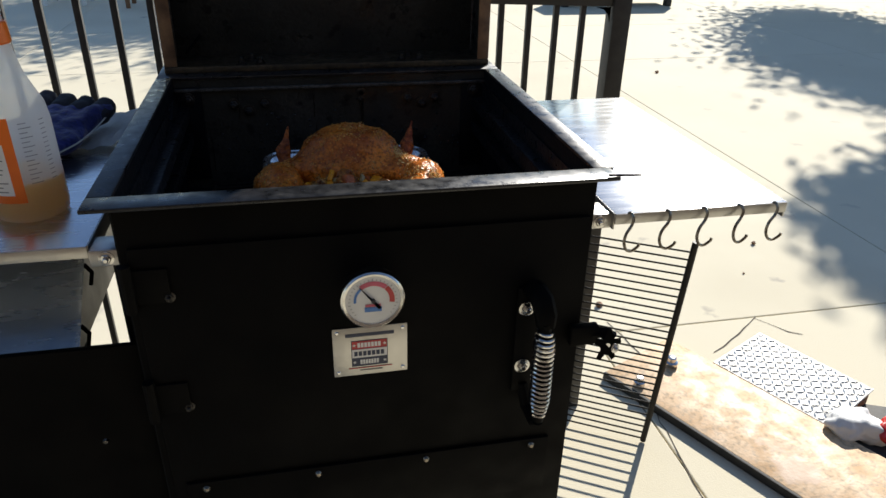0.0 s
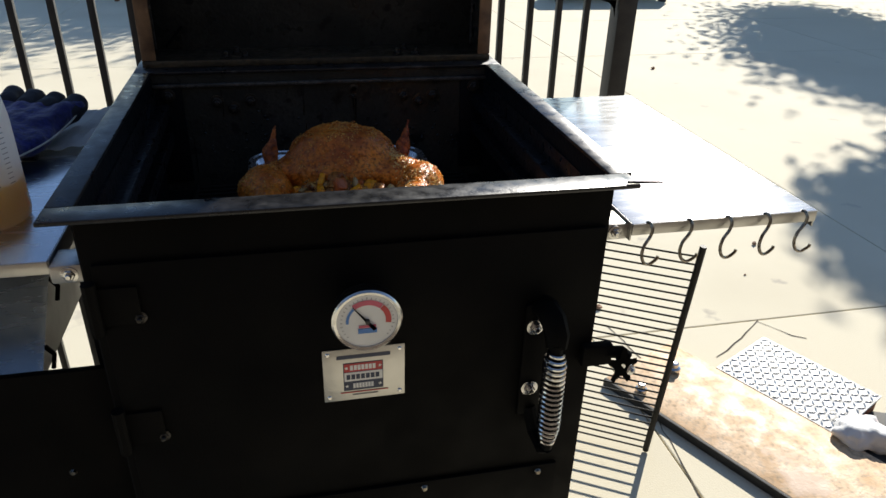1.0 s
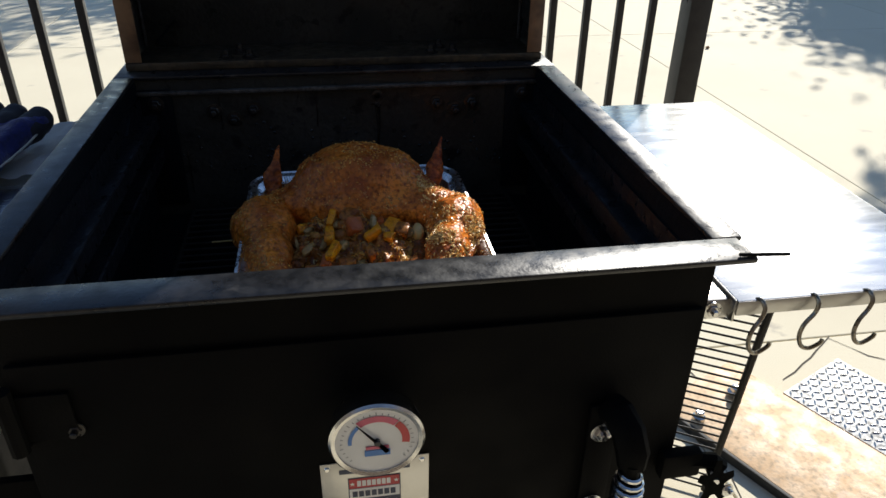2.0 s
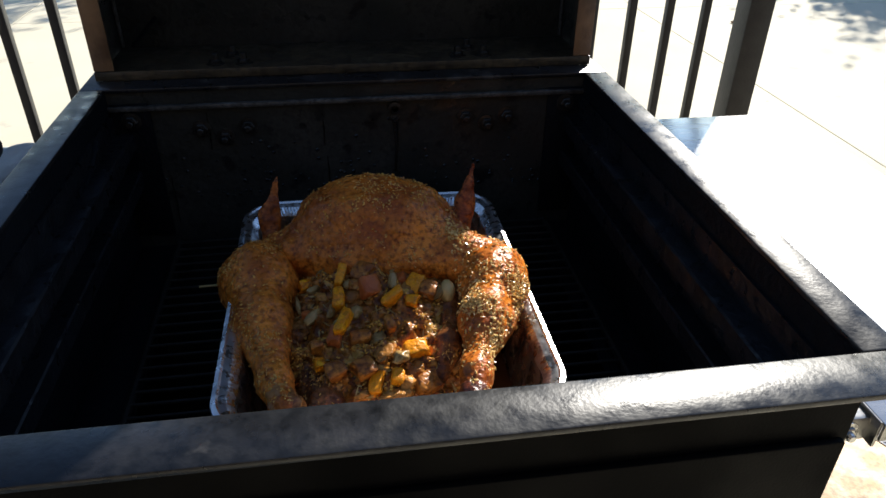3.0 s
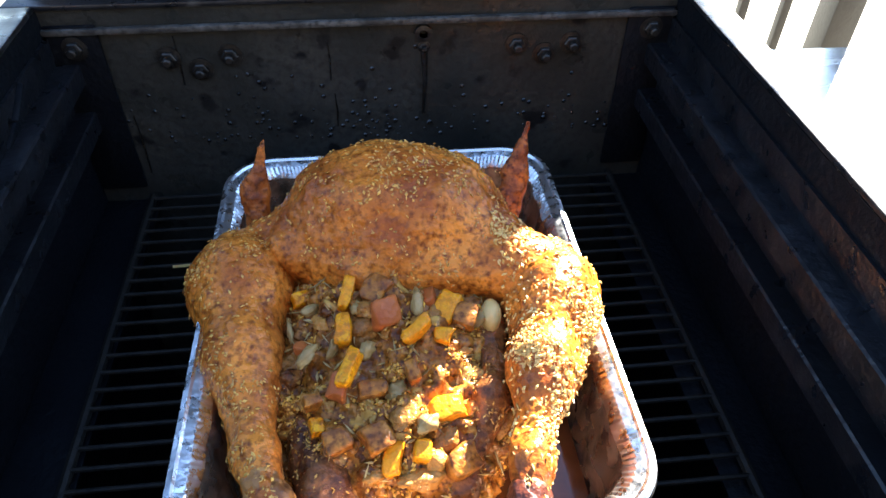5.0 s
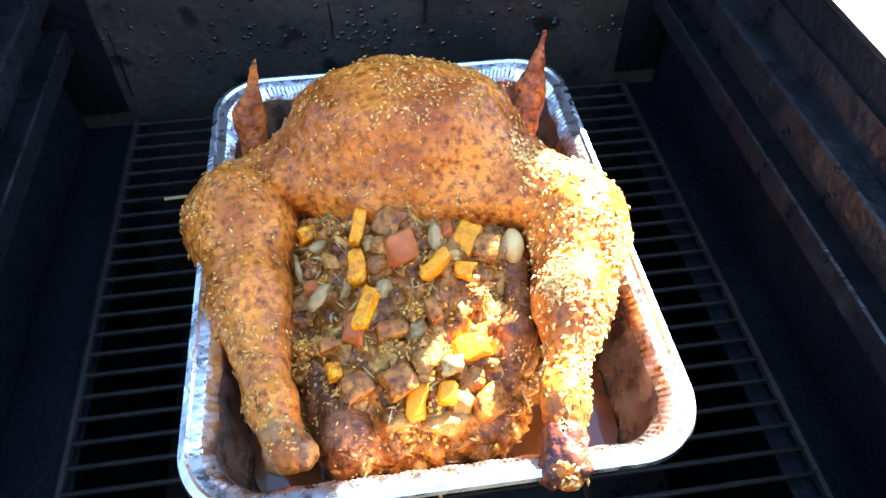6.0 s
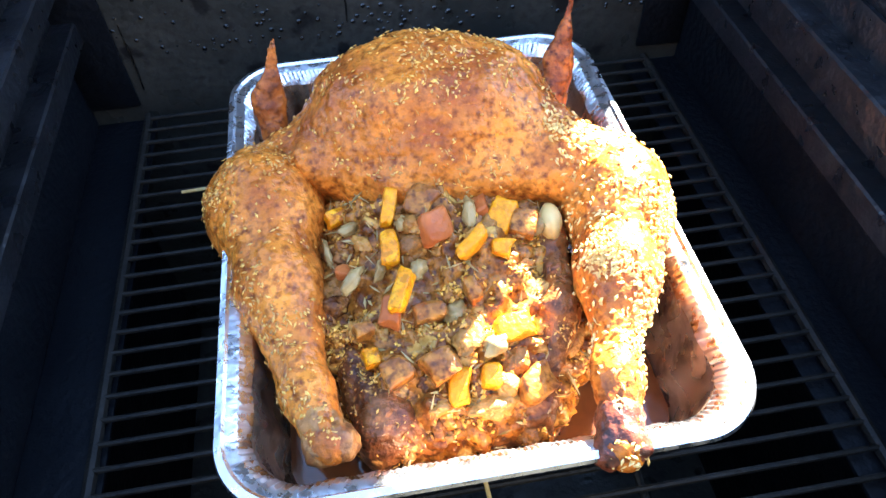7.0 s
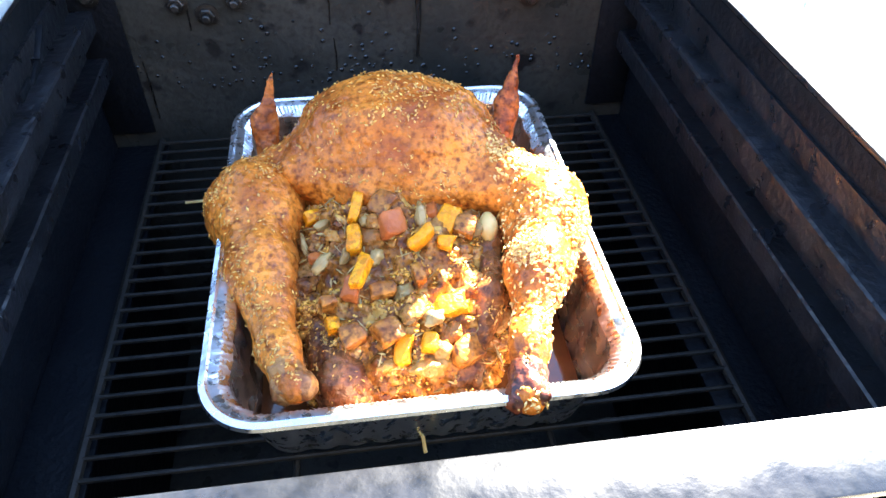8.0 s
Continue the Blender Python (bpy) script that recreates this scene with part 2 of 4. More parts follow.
def tube(points, radii, seg=10, bm=None, squash=1.0):
    """A round bar swept along points, with closed ends."""
    own = bmesh.new()
    pts = [Vector(p) for p in points]
    if not isinstance(radii, (list, tuple)):
        radii = [radii] * len(pts)
    rings, side = [], None
    for i, p in enumerate(pts):
        d = (pts[min(i + 1, len(pts) - 1)] - pts[max(i - 1, 0)]).normalized()
        if side is None:
            side = d.orthogonal().normalized()
        side = (side - d * side.dot(d)).normalized()
        up = d.cross(side)
        rings.append([own.verts.new(p + radii[i] * (math.cos(2 * math.pi * k / seg) * side + squash * math.sin(2 * math.pi * k / seg) * up)) for k in range(seg)])
    for a, b in zip(rings, rings[1:]):
        for k in range(seg):
            own.faces.new((a[k], a[(k + 1) % seg], b[(k + 1) % seg], b[k]))
    own.faces.new(rings[0][::-1])
    own.faces.new(rings[-1])
    return join(bm, own)


def lathe(profile, seg=40, axis=(0, 0, 1), at=(0, 0, 0), bm=None, start=0.0, sweep=360.0):
    """(radius, height) pairs turned round an axis."""
    own = bmesh.new()
    turn = Vector((0, 0, 1)).rotation_difference(Vector(axis)).to_matrix().to_4x4()
    whole = sweep > 359
    n = seg if whole else seg + 1
    rings = []
    for r, h in profile:
        rings.append([own.verts.new((r * math.cos(radians(start + sweep * k / seg)), r * math.sin(radians(start + sweep * k / seg)), h)) for k in range(n)])
    for a, b in zip(rings, rings[1:]):
        for k in range(n if whole else n - 1):
            own.faces.new((a[k], a[(k + 1) % n], b[(k + 1) % n], b[k]))
    bmesh.ops.remove_doubles(own, verts=own.verts, dist=1e-6)
    bmesh.ops.transform(own, matrix=Matrix.Translation(at) @ turn, verts=own.verts)
    return join(bm, own)


def hex_bolt(at, axis, r=0.008, h=0.006, shank=0.006, bm=None):
    """A nut with washer and a stub of thread."""
    own = lathe([(0, 0), (r * 1.45, 0), (r * 1.45, 0.0015), (r * 0.9, 0.002)], 16, axis, at)
    own = lathe([(0, 0.0015), (r, 0.0015), (r, h * 0.85), (r * 0.85, h), (0, h)], 6, axis, at, own)
    own = lathe([(0, h), (r * 0.55, h), (r * 0.55, h + shank), (r * 0.4, h + shank + 0.001), (0, h + shank + 0.001)], 10, axis, at, own)
    return join(bm, own)


def sdf_mesh(name, f, lo, hi, step, rough=()):
    """Skins the zero set of a distance field on a grid (naive surface nets), then roughens it with noise."""
    ax = [np.arange(a, b + step, step) for a, b in zip(lo, hi)]
    X, Y, Z = np.meshgrid(*ax, indexing="ij")
    V = f(X, Y, Z)
    s = V < 0
    nx, ny, nz = (k - 1 for k in V.shape)
    corner = [(i, j, k) for i in (0, 1) for j in (0, 1) for k in (0, 1)]
    count = sum(s[i:i + nx, j:j + ny, k:k + nz].astype(int) for i, j, k in corner)
    act = (count > 0) & (count < 8)
    idx = -np.ones(act.shape, int)
    cells = np.argwhere(act)
    idx[act] = np.arange(len(cells))
    acc, num = np.zeros((len(cells), 3)), np.zeros(len(cells))
    for a in corner:
        for d in range(3):
            if a[d] == 0:
                b = list(a)
                b[d] = 1
                va, vb = V[tuple((cells + a).T)], V[tuple((cells + b).T)]
                hit = (va < 0) != (vb < 0)
                t = np.where(hit, va / np.where(hit, va - vb, 1), 0)
                p = np.array(a, float)[None] + t[:, None] * (np.array(b) - np.array(a))[None]
                acc += np.where(hit[:, None], p, 0)
                num += hit
    verts = (cells + acc / num[:, None]) * step + np.array(lo)
    quads = []
    for d in range(3):
        u, w = (d + 1) % 3, (d + 2) % 3
        A = np.take(s, range(0, s.shape[d] - 1), d)
        B = np.take(s, range(1, s.shape[d]), d)
        e = np.argwhere(A != B)
        e = e[(e[:, u] > 0) & (e[:, w] > 0) & (e[:, u] < act.shape[u]) & (e[:, w] < act.shape[w])]
        du, dw = np.eye(3, dtype=int)[u], np.eye(3, dtype=int)[w]
        q = np.stack([idx[tuple((e - du - dw).T)], idx[tuple((e - dw).T)], idx[tuple(e.T)], idx[tuple((e - du).T)]], 1)
        flip = ~A[tuple(e.T)]
        q[flip] = q[flip][:, ::-1]
        quads.append(q)
    quads = np.concatenate(quads)
    me = bpy.data.meshes.new(name)
    me.from_pydata(verts.tolist(), [], quads.tolist())
    me.update()
    if rough:
        nor = np.array([v.normal[:] for v in me.vertices])
        off = np.zeros(len(verts))
        for scale, amount in rough:
            off += amount * np.array([noise.noise(Vector(v) * scale) for v in verts])
        me.vertices.foreach_set("co", (verts + nor * off[:, None]).astype(np.float32).ravel())
        me.update()
    for p in me.polygons:
        p.use_smooth = True
    return me


def ellipsoid(X, Y, Z, c, r, turn=0.0):
    x, y, z = X - c[0], Y - c[1], Z - c[2]
    k, q = math.cos(radians(turn)), math.sin(radians(turn))
    x, y = k * x + q * y, -q * x + k * y
    d = np.sqrt((x / r[0]) ** 2 + (y / r[1]) ** 2 + (z / r[2]) ** 2)
    return (d - 1) * min(r)


def bone_sdf(X, Y, Z, a, b, ra, rb):
    """Distance to a tapered round bar."""
    a, b = np.array(a), np.array(b)
    d = b - a
    t = np.clip(((X - a[0]) * d[0] + (Y - a[1]) * d[1] + (Z - a[2]) * d[2]) / d.dot(d), 0, 1)
    return np.sqrt((X - a[0] - t * d[0]) ** 2 + (Y - a[1] - t * d[1]) ** 2 + (Z - a[2] - t * d[2]) ** 2) - (ra + (rb - ra) * t)


def soft_min(a, b, k):
    h = np.clip(0.5 + 0.5 * (b - a) / k, 0, 1)
    return b + (a - b) * h - k * h * (1 - h)


def soft_all(fields, k):
    out = fields[0]
    for f in fields[1:]:
        out = soft_min(out, f, k)
    return out


def scatter(name, meshes, n, size, seed, keep, sink=0.3):
    """Small flattened flakes strewn over faces of meshes, as one mesh."""
    rng = np.random.default_rng(seed)
    verts, faces = [], []
    octa = np.array([(1, 0, 0), (-1, 0, 0), (0, 1, 0), (0, -1, 0), (0, 0, 1), (0, 0, -1)], float)
    tri = [(0, 2, 4), (2, 1, 4), (1, 3, 4), (3, 0, 4), (2, 0, 5), (1, 2, 5), (3, 1, 5), (0, 3, 5)]
    pool = []
    for me in meshes:
        for p in me.polygons:
            w = keep(p.center, p.normal)
            if w > 0:
                pool.append((p.center.copy(), p.normal.copy(), w * p.area))
    w = np.array([x[2] for x in pool])
    for i in rng.choice(len(pool), n, p=w / w.sum()):
        c, nor, _ = pool[i]
        nor = (nor + Vector(rng.normal(0, 0.25, 3))).normalized()
        side = Matrix.Rotation(rng.uniform(0, 6.28), 3, nor) @ nor.orthogonal().normalized()
        up = nor.cross(side)
        a, b, h = (size[k] * rng.uniform(0.5, 1.5) for k in range(3))
        at = np.array(c) + rng.normal(0, 0.0008, 3) + np.array(nor) * h * sink
        start = len(verts)
        verts += [tuple(at + o[0] * a * np.array(side) + o[1] * b * np.array(up) + o[2] * h * np.array(nor)) for o in octa * rng.uniform(0.7, 1.2, (6, 1))]
        faces += [tuple(start + k for k in t) for t in tri]
    me = bpy.data.meshes.new(name)
    me.from_pydata(verts, [], faces)
    return me


# ---- ground ----
ground = tagged(part("ground", box(-60, 60, -40, 80, -0.3, -0.012), SOIL), "dark soil showing in the joints between concrete slabs", "ground", kind="structure")
pavement = tagged(thing("pavement", (0, 0, 0), "sunlit pale concrete patio slabs with open joints and cracks", "pavement"), kind="structure")
XS = [-60, -6.2, -2.4, 0.93, 2.52, 5.6, 9.2, 60]
YS = [-40, -2.2, 1.235, 5.55, 7.32, 10.6, 15.0, 80]
for i in range(len(XS) - 1):
    for j in range(len(YS) - 1):
        g = 0.0022
        part("slab", box(XS[i] + g, XS[i + 1] - g, YS[j] + g, YS[j + 1] - g, -0.1, 0.0, 0.004), CONCRETE, pavement, smooth=0)


def crack(points, width, seed):
    rng = random.Random(seed)
    own = bmesh.new()
    fine = []
    for (x0, y0), (x1, y1) in zip(points, points[1:]):
        n = max(2, int(math.hypot(x1 - x0, y1 - y0) / 0.05))
        fine += [(x0 + (x1 - x0) * k / n + rng.uniform(-0.006, 0.006), y0 + (y1 - y0) * k / n + rng.uniform(-0.006, 0.006)) for k in range(n)]
    prev = None
    for k, (x, y) in enumerate(fine):
        a, b = fine[min(k + 1, len(fine) - 1)], fine[max(k - 1, 0)]
        d = Vector((a[0] - b[0], a[1] - b[1])).normalized()
        w = width * rng.uniform(0.5, 1.3)
        now = own.verts.new((x - d.y * w, y + d.x * w, 0.0015)), own.verts.new((x + d.y * w, y - d.x * w, 0.0015))
        if prev:
            own.faces.new((prev[0], prev[1], now[1], now[0]))
        prev = now
    return own


for k, pts in enumerate([[(1.594, 1.23), (1.42, 1.11), (1.263, 1.014)], [(1.594, 1.22), (1.66, 1.12), (1.74, 1.06)], [(0.96, 0.80), (0.93, 0.55), (0.88, 0.1)],
                         [(1.02, 1.3), (1.06, 1.05), (1.1, 0.95)]]):
    part("crack", crack(pts, 0.0022, k), SOIL, pavement, smooth=0)


# unseen plain wall added behind the camera, dark so the grill front reflects less
UNSEEN_WALL = material("unseen_dark_wall", (0.09, 0.07, 0.055), (0.07, 0.055, 0.045), 0.9, scale=2, fine=90, bump=0.4, bump_scale=60)
tagged(part("wall_south", box(-7, 7, -2.6, -2.4, 0, 3.2), UNSEEN_WALL), "plain dark brown wall added out of view behind the camera", "wall", kind="structure")

# ---- grill ----
R, BACK = 1.15, 0.532
grill = thing("barbecue_grill", (0, 0.3, 0), "black steel box smoker grill with its lid standing open", "grill")
part("firebox", box(-0.284, -0.28, -0.004, BACK + 0.004, 0.16, R - 0.0055), SOOT_SHADED, grill, "greasy black steel cooking chamber")
part("chamber_wall", box(0.28, 0.284, -0.004, BACK + 0.004, 0.16, R - 0.0055), SOOT_SHADED, grill)
for b in (box(-0.28, 0.28, BACK, BACK + 0.004, 0.16, R - 0.0055), box(-0.28, 0.28, -0.004, 0.0, 0.16, R - 0.0055),
          box(-0.28, 0.28, 0.0, BACK, 0.60, 0.604)):
    part("chamber_wall", b, SOOT, grill)
part("back_trim", box(-0.28, 0.28, BACK - 0.0075, BACK - 0.0005, R - 0.026, R - 0.020, 0.002), WORN, grill, "bare worn edge along the back")
# flat flange round the opening
for b in (box(-0.306, 0.300, -0.034, 0.001, R - 0.005, R, 0.0015), box(-0.306, -0.279, 0.0015, BACK - 0.004, R - 0.005, R, 0.0015), box(0.279, 0.306, 0.0015, BACK - 0.004, R - 0.005, R, 0.0015),
          box(-0.306, 0.306, BACK - 0.0035, 0.68, R - 0.005, R, 0.0015)):
    part("rim", b, RIM, grill, "flat black rim worn and spotted with grease")
part("hinge_pin", tube([(0.285, -0.03, R + 0.002), (0.326, -0.033, R + 0.001)], 0.0016, 6), BLACK, grill)
# front
part("front_panel", box(-0.281, 0.281, -0.010, -0.0045, 0.16, R - 0.006, 0.001), BLACK, grill)
door = part("front_door", box(-0.272, 0.276, -0.016, -0.0105, 0.50, 1.092, 0.0015), BLACK, grill, "black steel front door")
strip = part("lower_strip", box(-0.256, 0.25, -0.021, -0.0165, 0.642, 0.742, 0.001), BLACK, grill)
for x in (-0.231, -0.083, 0.068, 0.224):
    part("rivet", lathe([(0, 0.004), (0.003, 0.0035), (0.0046, 0.001), (0.005, 0)], 12, (0, -1, 0), (x, -0.021, 0.731)), HOOK, strip)
for z in (1.045, 0.885):
    part("hinge", tube([(-0.276, -0.022, z - 0.03), (-0.276, -0.022, z + 0.03)], 0.007, 10, box(-0.27, -0.232, -0.02, -0.0165, z - 0.022, z + 0.022, 0.001)), BLACK, door)
    part("bolt", hex_bolt((-0.235, -0.0165, z - 0.016), (0, -1, 0), 0.005, 0.004, 0.004), BOLT, door)

# gauge
GC = Vector((-0.005, -0.059, 1.026))
gauge = part("thermometer", lathe([(0, -0.022), (0.033, -0.022), (0.0355, -0.018), (0.0375, -0.004), (0.0375, 0.0015), (0.0355, 0.0035), (0.0325, 0.0025), (0.0322, 0.0)], 48, (0, -1, 0), GC,
                                  tube([(GC.x, -0.012, GC.z), (GC.x, GC.y + 0.02, GC.z)], 0.008, 12)), CHROME, grill, "round dial thermometer with a chrome bezel")
part("dial", lathe([(0, 0.0012), (0.0325, 0.0012), (0.0325, 0.0)], 48, (0, -1, 0), GC), DIAL, gauge, "white dial")


def dial_arc(r0, r1, a0, a1, mat, name, lift=0.0018):
    own = bmesh.new()
    ring = []
    n = 24
    for k in range(n + 1):
        a = radians(a0 + (a1 - a0) * k / n)
        ring.append([own.verts.new((GC.x + r * math.sin(a), GC.y - lift, GC.z + r * math.cos(a))) for r in (r0, r1)])
    for p, q in zip(ring, ring[1:]):
        own.faces.new((p[0], p[1], q[1], q[0]))
    part(name, own, mat, gauge, smooth=0)


dial_arc(0.0195, 0.0255, -38, 42, PINK_INK, "pink_band")
dial_arc(0.0195, 0.0255, 44, 100, RED_INK, "red_band")
dial_arc(0.0195, 0.0225, -95, -42, BLUE_INK, "blue_band")
for a in range(-130, 131, 10):
    dial_arc(0.0265, 0.0285 + 0.001 * (a % 50 == 0), a - 0.8, a + 0.8, GREY_INK, "tick", 0.002)
part("printed_bar", box(GC.x - 0.010, GC.x + 0.010, GC.y - 0.0021, GC.y - 0.0016, GC.z - 0.015, GC.z - 0.009, 0.0), BLUE_INK, gauge, smooth=0)
part("printed_bar", box(GC.x - 0.009, GC.x + 0.009, GC.y - 0.0021, GC.y - 0.0016, GC.z - 0.008, GC.z - 0.005, 0.0), PINK_INK, gauge, smooth=0)
na = radians(-38)
needle = bmesh.new()
tip, tail = Vector((math.sin(na), 0, math.cos(na))) * 0.025, Vector((math.sin(na), 0, math.cos(na))) * -0.013
sd = Vector((math.cos(na), 0, -math.sin(na)))
needle.faces.new([needle.verts.new(GC + Vector((0, -0.004, 0)) + v) for v in (tip - sd * 0.0004, tip + sd * 0.0004, tail + sd * 0.0022, tail - sd * 0.0022)])
bmesh.ops.solidify(needle, geom=needle.faces[:], thickness=0.0006)
part("needle", lathe([(0.0025, 0.0), (0.0025, 0.0052), (0, 0.0056)], 14, (0, -1, 0), GC, needle), INK, gauge)

# name plate: the lettering of the badge stays plain bars
plate = part("name_plate", box(-0.053, 0.042, -0.0178, -0.0165, 0.889, 0.962, 0.0004), STAIN_DULL, grill, "brushed metal badge with a red, white and dark emblem")
for x in (-0.047, 0.036):
    for z in (0.895, 0.956):
        part("rivet", lathe([(0, 0.0016), (0.0018, 0.0014), (0.0028, 0)], 12, (0, -1, 0), (x, -0.0178, z)), CHROME, plate)
PY = -0.0180
part("title_bar", box(-0.037, 0.025, PY - 0.0003, PY, 0.9485, 0.9535), NAVY_INK, plate, smooth=0)
part("emblem_ground", box(-0.0300, 0.0165, PY - 0.0002, PY, 0.903, 0.9425), NAVY_INK, plate, smooth=0)
part("emblem_band", box(-0.0290, 0.0155, PY - 0.0005, PY - 0.0002, 0.930, 0.9415), RED_INK, plate, smooth=0)
part("emblem_band", box(-0.0290, 0.0155, PY - 0.0005, PY - 0.0002, 0.9165, 0.9290), PAPER, plate, smooth=0)
for x0, x1, z, m in ((-0.022, 0.0085, 0.9357, PAPER), (-0.0265, 0.0130, 0.9227, NAVY_INK), (-0.019, 0.0055, 0.9098, PAPER)):
    w = (x1 - x0) / 7
    for k in range(7):
        part("letter_bar", box(x0 + k * w, x0 + (k + 0.78) * w, PY - 0.0008, PY - 0.0005, z - 0.0034, z + 0.0034), m, plate, smooth=0)
for x, z in ((-0.0262, 0.9357), (0.0127, 0.9357), (-0.0262, 0.9098), (0.0127, 0.9098)):
    s = bmesh.new()
    s.faces.new([s.verts.new((x + (0.0026 if k % 2 == 0 else 0.0011) * math.sin(k * math.pi / 5), PY - 0.0008, z + (0.0026 if k % 2 == 0 else 0.0011) * math.cos(k * math.pi / 5))) for k in range(10)])
    part("star", s, PAPER, plate, smooth=0)
part("small_print_bar", box(-0.034, 0.022, PY - 0.0003, PY, 0.8995, 0.9008), RED_INK, plate, smooth=0)
part("small_print_bar", box(-0.02, 0.010, PY - 0.0003, PY, 0.8955, 0.8968), GREY_INK, plate, smooth=0)

# handle: flat bracket bolted on, spring grip
handle = part("door_handle", box(0.186, 0.214, -0.0215, -0.0165, 0.835, 1.0, 0.002), BLACK, grill, "black handle with a steel spring grip")
bracket = [(0.202, -0.022, 1.0), (0.205, -0.036, 1.002), (0.209, -0.05, 0.995), (0.211, -0.060, 0.98), (0.211, -0.062, 0.965)]
part("bracket", tube(bracket, [0.014, 0.015, 0.015, 0.0145, 0.012], 10, squash=0.6), BLACK, handle)
part("core", tube([(0.211, -0.062, 0.97), (0.213, -0.062, 0.815)], 0.008, 12), BLACK, handle)
part("bracket", tube([(0.213, -0.062, 0.816), (0.212, -0.055, 0.808), (0.208, -0.03, 0.815), (0.203, -0.018, 0.845)], [0.009, 0.01, 0.009, 0.008], 10), BLACK, handle)
coil = []
turns = 19
for k in range(turns * 14 + 1):
    u = k / (turns * 14)
    r = 0.0125 * min(1, 0.62 + 3 * u, 0.62 + 2.2 * (1 - u))
    a = 2 * math.pi * turns * u
    coil.append((0.211 + 0.002 * u + r * math.cos(a), -0.062 + r * math.sin(a), 0.962 - 0.138 * u))
part("spring_grip", tube(coil, 0.0021, 6), CHROME, handle, "coiled bright steel spring grip")
for z in (0.969, 0.878):
    part("bolt", hex_bolt((0.199, -0.0215, z), (0, -1, 0), 0.0075, 0.005, 0.003), CHROME, handle)

# latch knob on the side of the door
latch = part("latch", box(0.262, 0.302, -0.030, -0.0165, 0.905, 0.935, 0.003), BLACK, grill, "black star knob latch")
part("arm", tube([(0.292, -0.022, 0.92), (0.315, -0.028, 0.922), (0.322, -0.03, 0.915)], 0.008, 8), BLACK, latch)
star = bmesh.new()
K = Vector((0.308, -0.047, 0.914))
star.faces.new([star.verts.new(((0.023 if k % 4 in (0, 1) else 0.0125) * math.cos(2 * math.pi * k / 20 + 0.2), (0.023 if k % 4 in (0, 1) else 0.0125) * math.sin(2 * math.pi * k / 20 + 0.2), 0)) for k in range(20)])
bmesh.ops.solidify(star, geom=star.faces[:], thickness=0.014)
bmesh.ops.bevel(star, geom=star.edges[:], offset=0.0018, segments=2, affect="EDGES")
bmesh.ops.transform(star, matrix=Matrix.Translation(K) @ Vector((0, 0, 1)).rotation_difference(Vector((0.25, -1, 0.25)).normalized()).to_matrix().to_4x4(), verts=star.verts)
part("star_knob", star, BLACK, latch)
part("bolt", hex_bolt(K + Vector((0.004, -0.012, 0.004)), Vector((0.25, -1, 0.25)).normalized(), 0.0045, 0.003, 0.003), CHROME, latch)
part("stud", tube([(0.31, -0.03, 0.915), tuple(K)], 0.004, 8), CHROME, latch)

# legs under the box
for x in (-0.26, 0.26):
    for y in (0.02, 0.51):
        part("leg", box(x - 0.02, x + 0.02, y - 0.02, y + 0.02, 0.0, 0.16, 0.003), BLACK, grill)

# chamber fittings: rack rails on both sides, bolts on the back wall
for s in (-1, 1):
    for z, lip in ((1.094, 0.016), (1.046, 0.016)):
        o = bmesh.new()
        f = o.faces.new([o.verts.new((s * x, 0.02, z + dz)) for x, dz in ((0.2798, 0.028), (0.2768, 0.028), (0.2768, 0.003), (0.2600, 0.003), (0.2585, 0.0015), (0.2585, -lip), (0.2610, -lip), (0.2610, 0.0), (0.2798, 0.0))])
        r = bmesh.ops.extrude_face_region(o, geom=[f])
        bmesh.ops.translate(o, verts=[v for v in r["geom"] if isinstance(v, bmesh.types.BMVert)], vec=(0, BACK - 0.024, 0))
        bmesh.ops.recalc_face_normals(o, faces=o.faces[:])
        part("rack_rail", o, RAIL, grill)
    x0, x1 = sorted((s * 0.2795, s * 0.226))
    part("grate_ledge", box(x0, x1, 0.01, BACK - 0.002, 0.9395, 0.9435, 0.001), SOOT_SHADED, grill)
for x, z in ((-0.182, 1.098), (-0.156, 1.086), (-0.128, 1.099), (0.133, 1.099), (0.160, 1.089), (0.185, 1.099), (-0.257, 1.112), (0.258, 1.113)):
    part("bolt", hex_bolt((x, BACK - (0.0045 if abs(x) > 0.24 else 0.0), z), (0, -1, 0), 0.0075, 0.006, 0.006), BOLT, grill)
for s in (-1, 1):
    x0, x1 = sorted((s * 0.2790, s * 0.2350))
    part("corner_plate", box(x0, x1, BACK - 0.0045, BACK - 0.0005, 0.960, 1.132, 0.0018), SOOT_SHADED, grill)
part("probe_port", lathe([(0.002, 0.0), (0.008, 0.0), (0.008, 0.004), (0.004, 0.005)], 14, (0, -1, 0), (0.046, BACK, 1.114), hex_bolt((0.0465, BACK, 1.100), (0, -1, 0), 0.004, 0.003, 0.003)), BOLT, grill)
part("grease_drip", tube([(0.0465, BACK - 0.0005, 1.096), (0.0475, BACK - 0.0007, 1.066), (0.0455, BACK - 0.0005, 1.03)], [0.0036, 0.0022, 0.0014], 6), GREASE, grill)

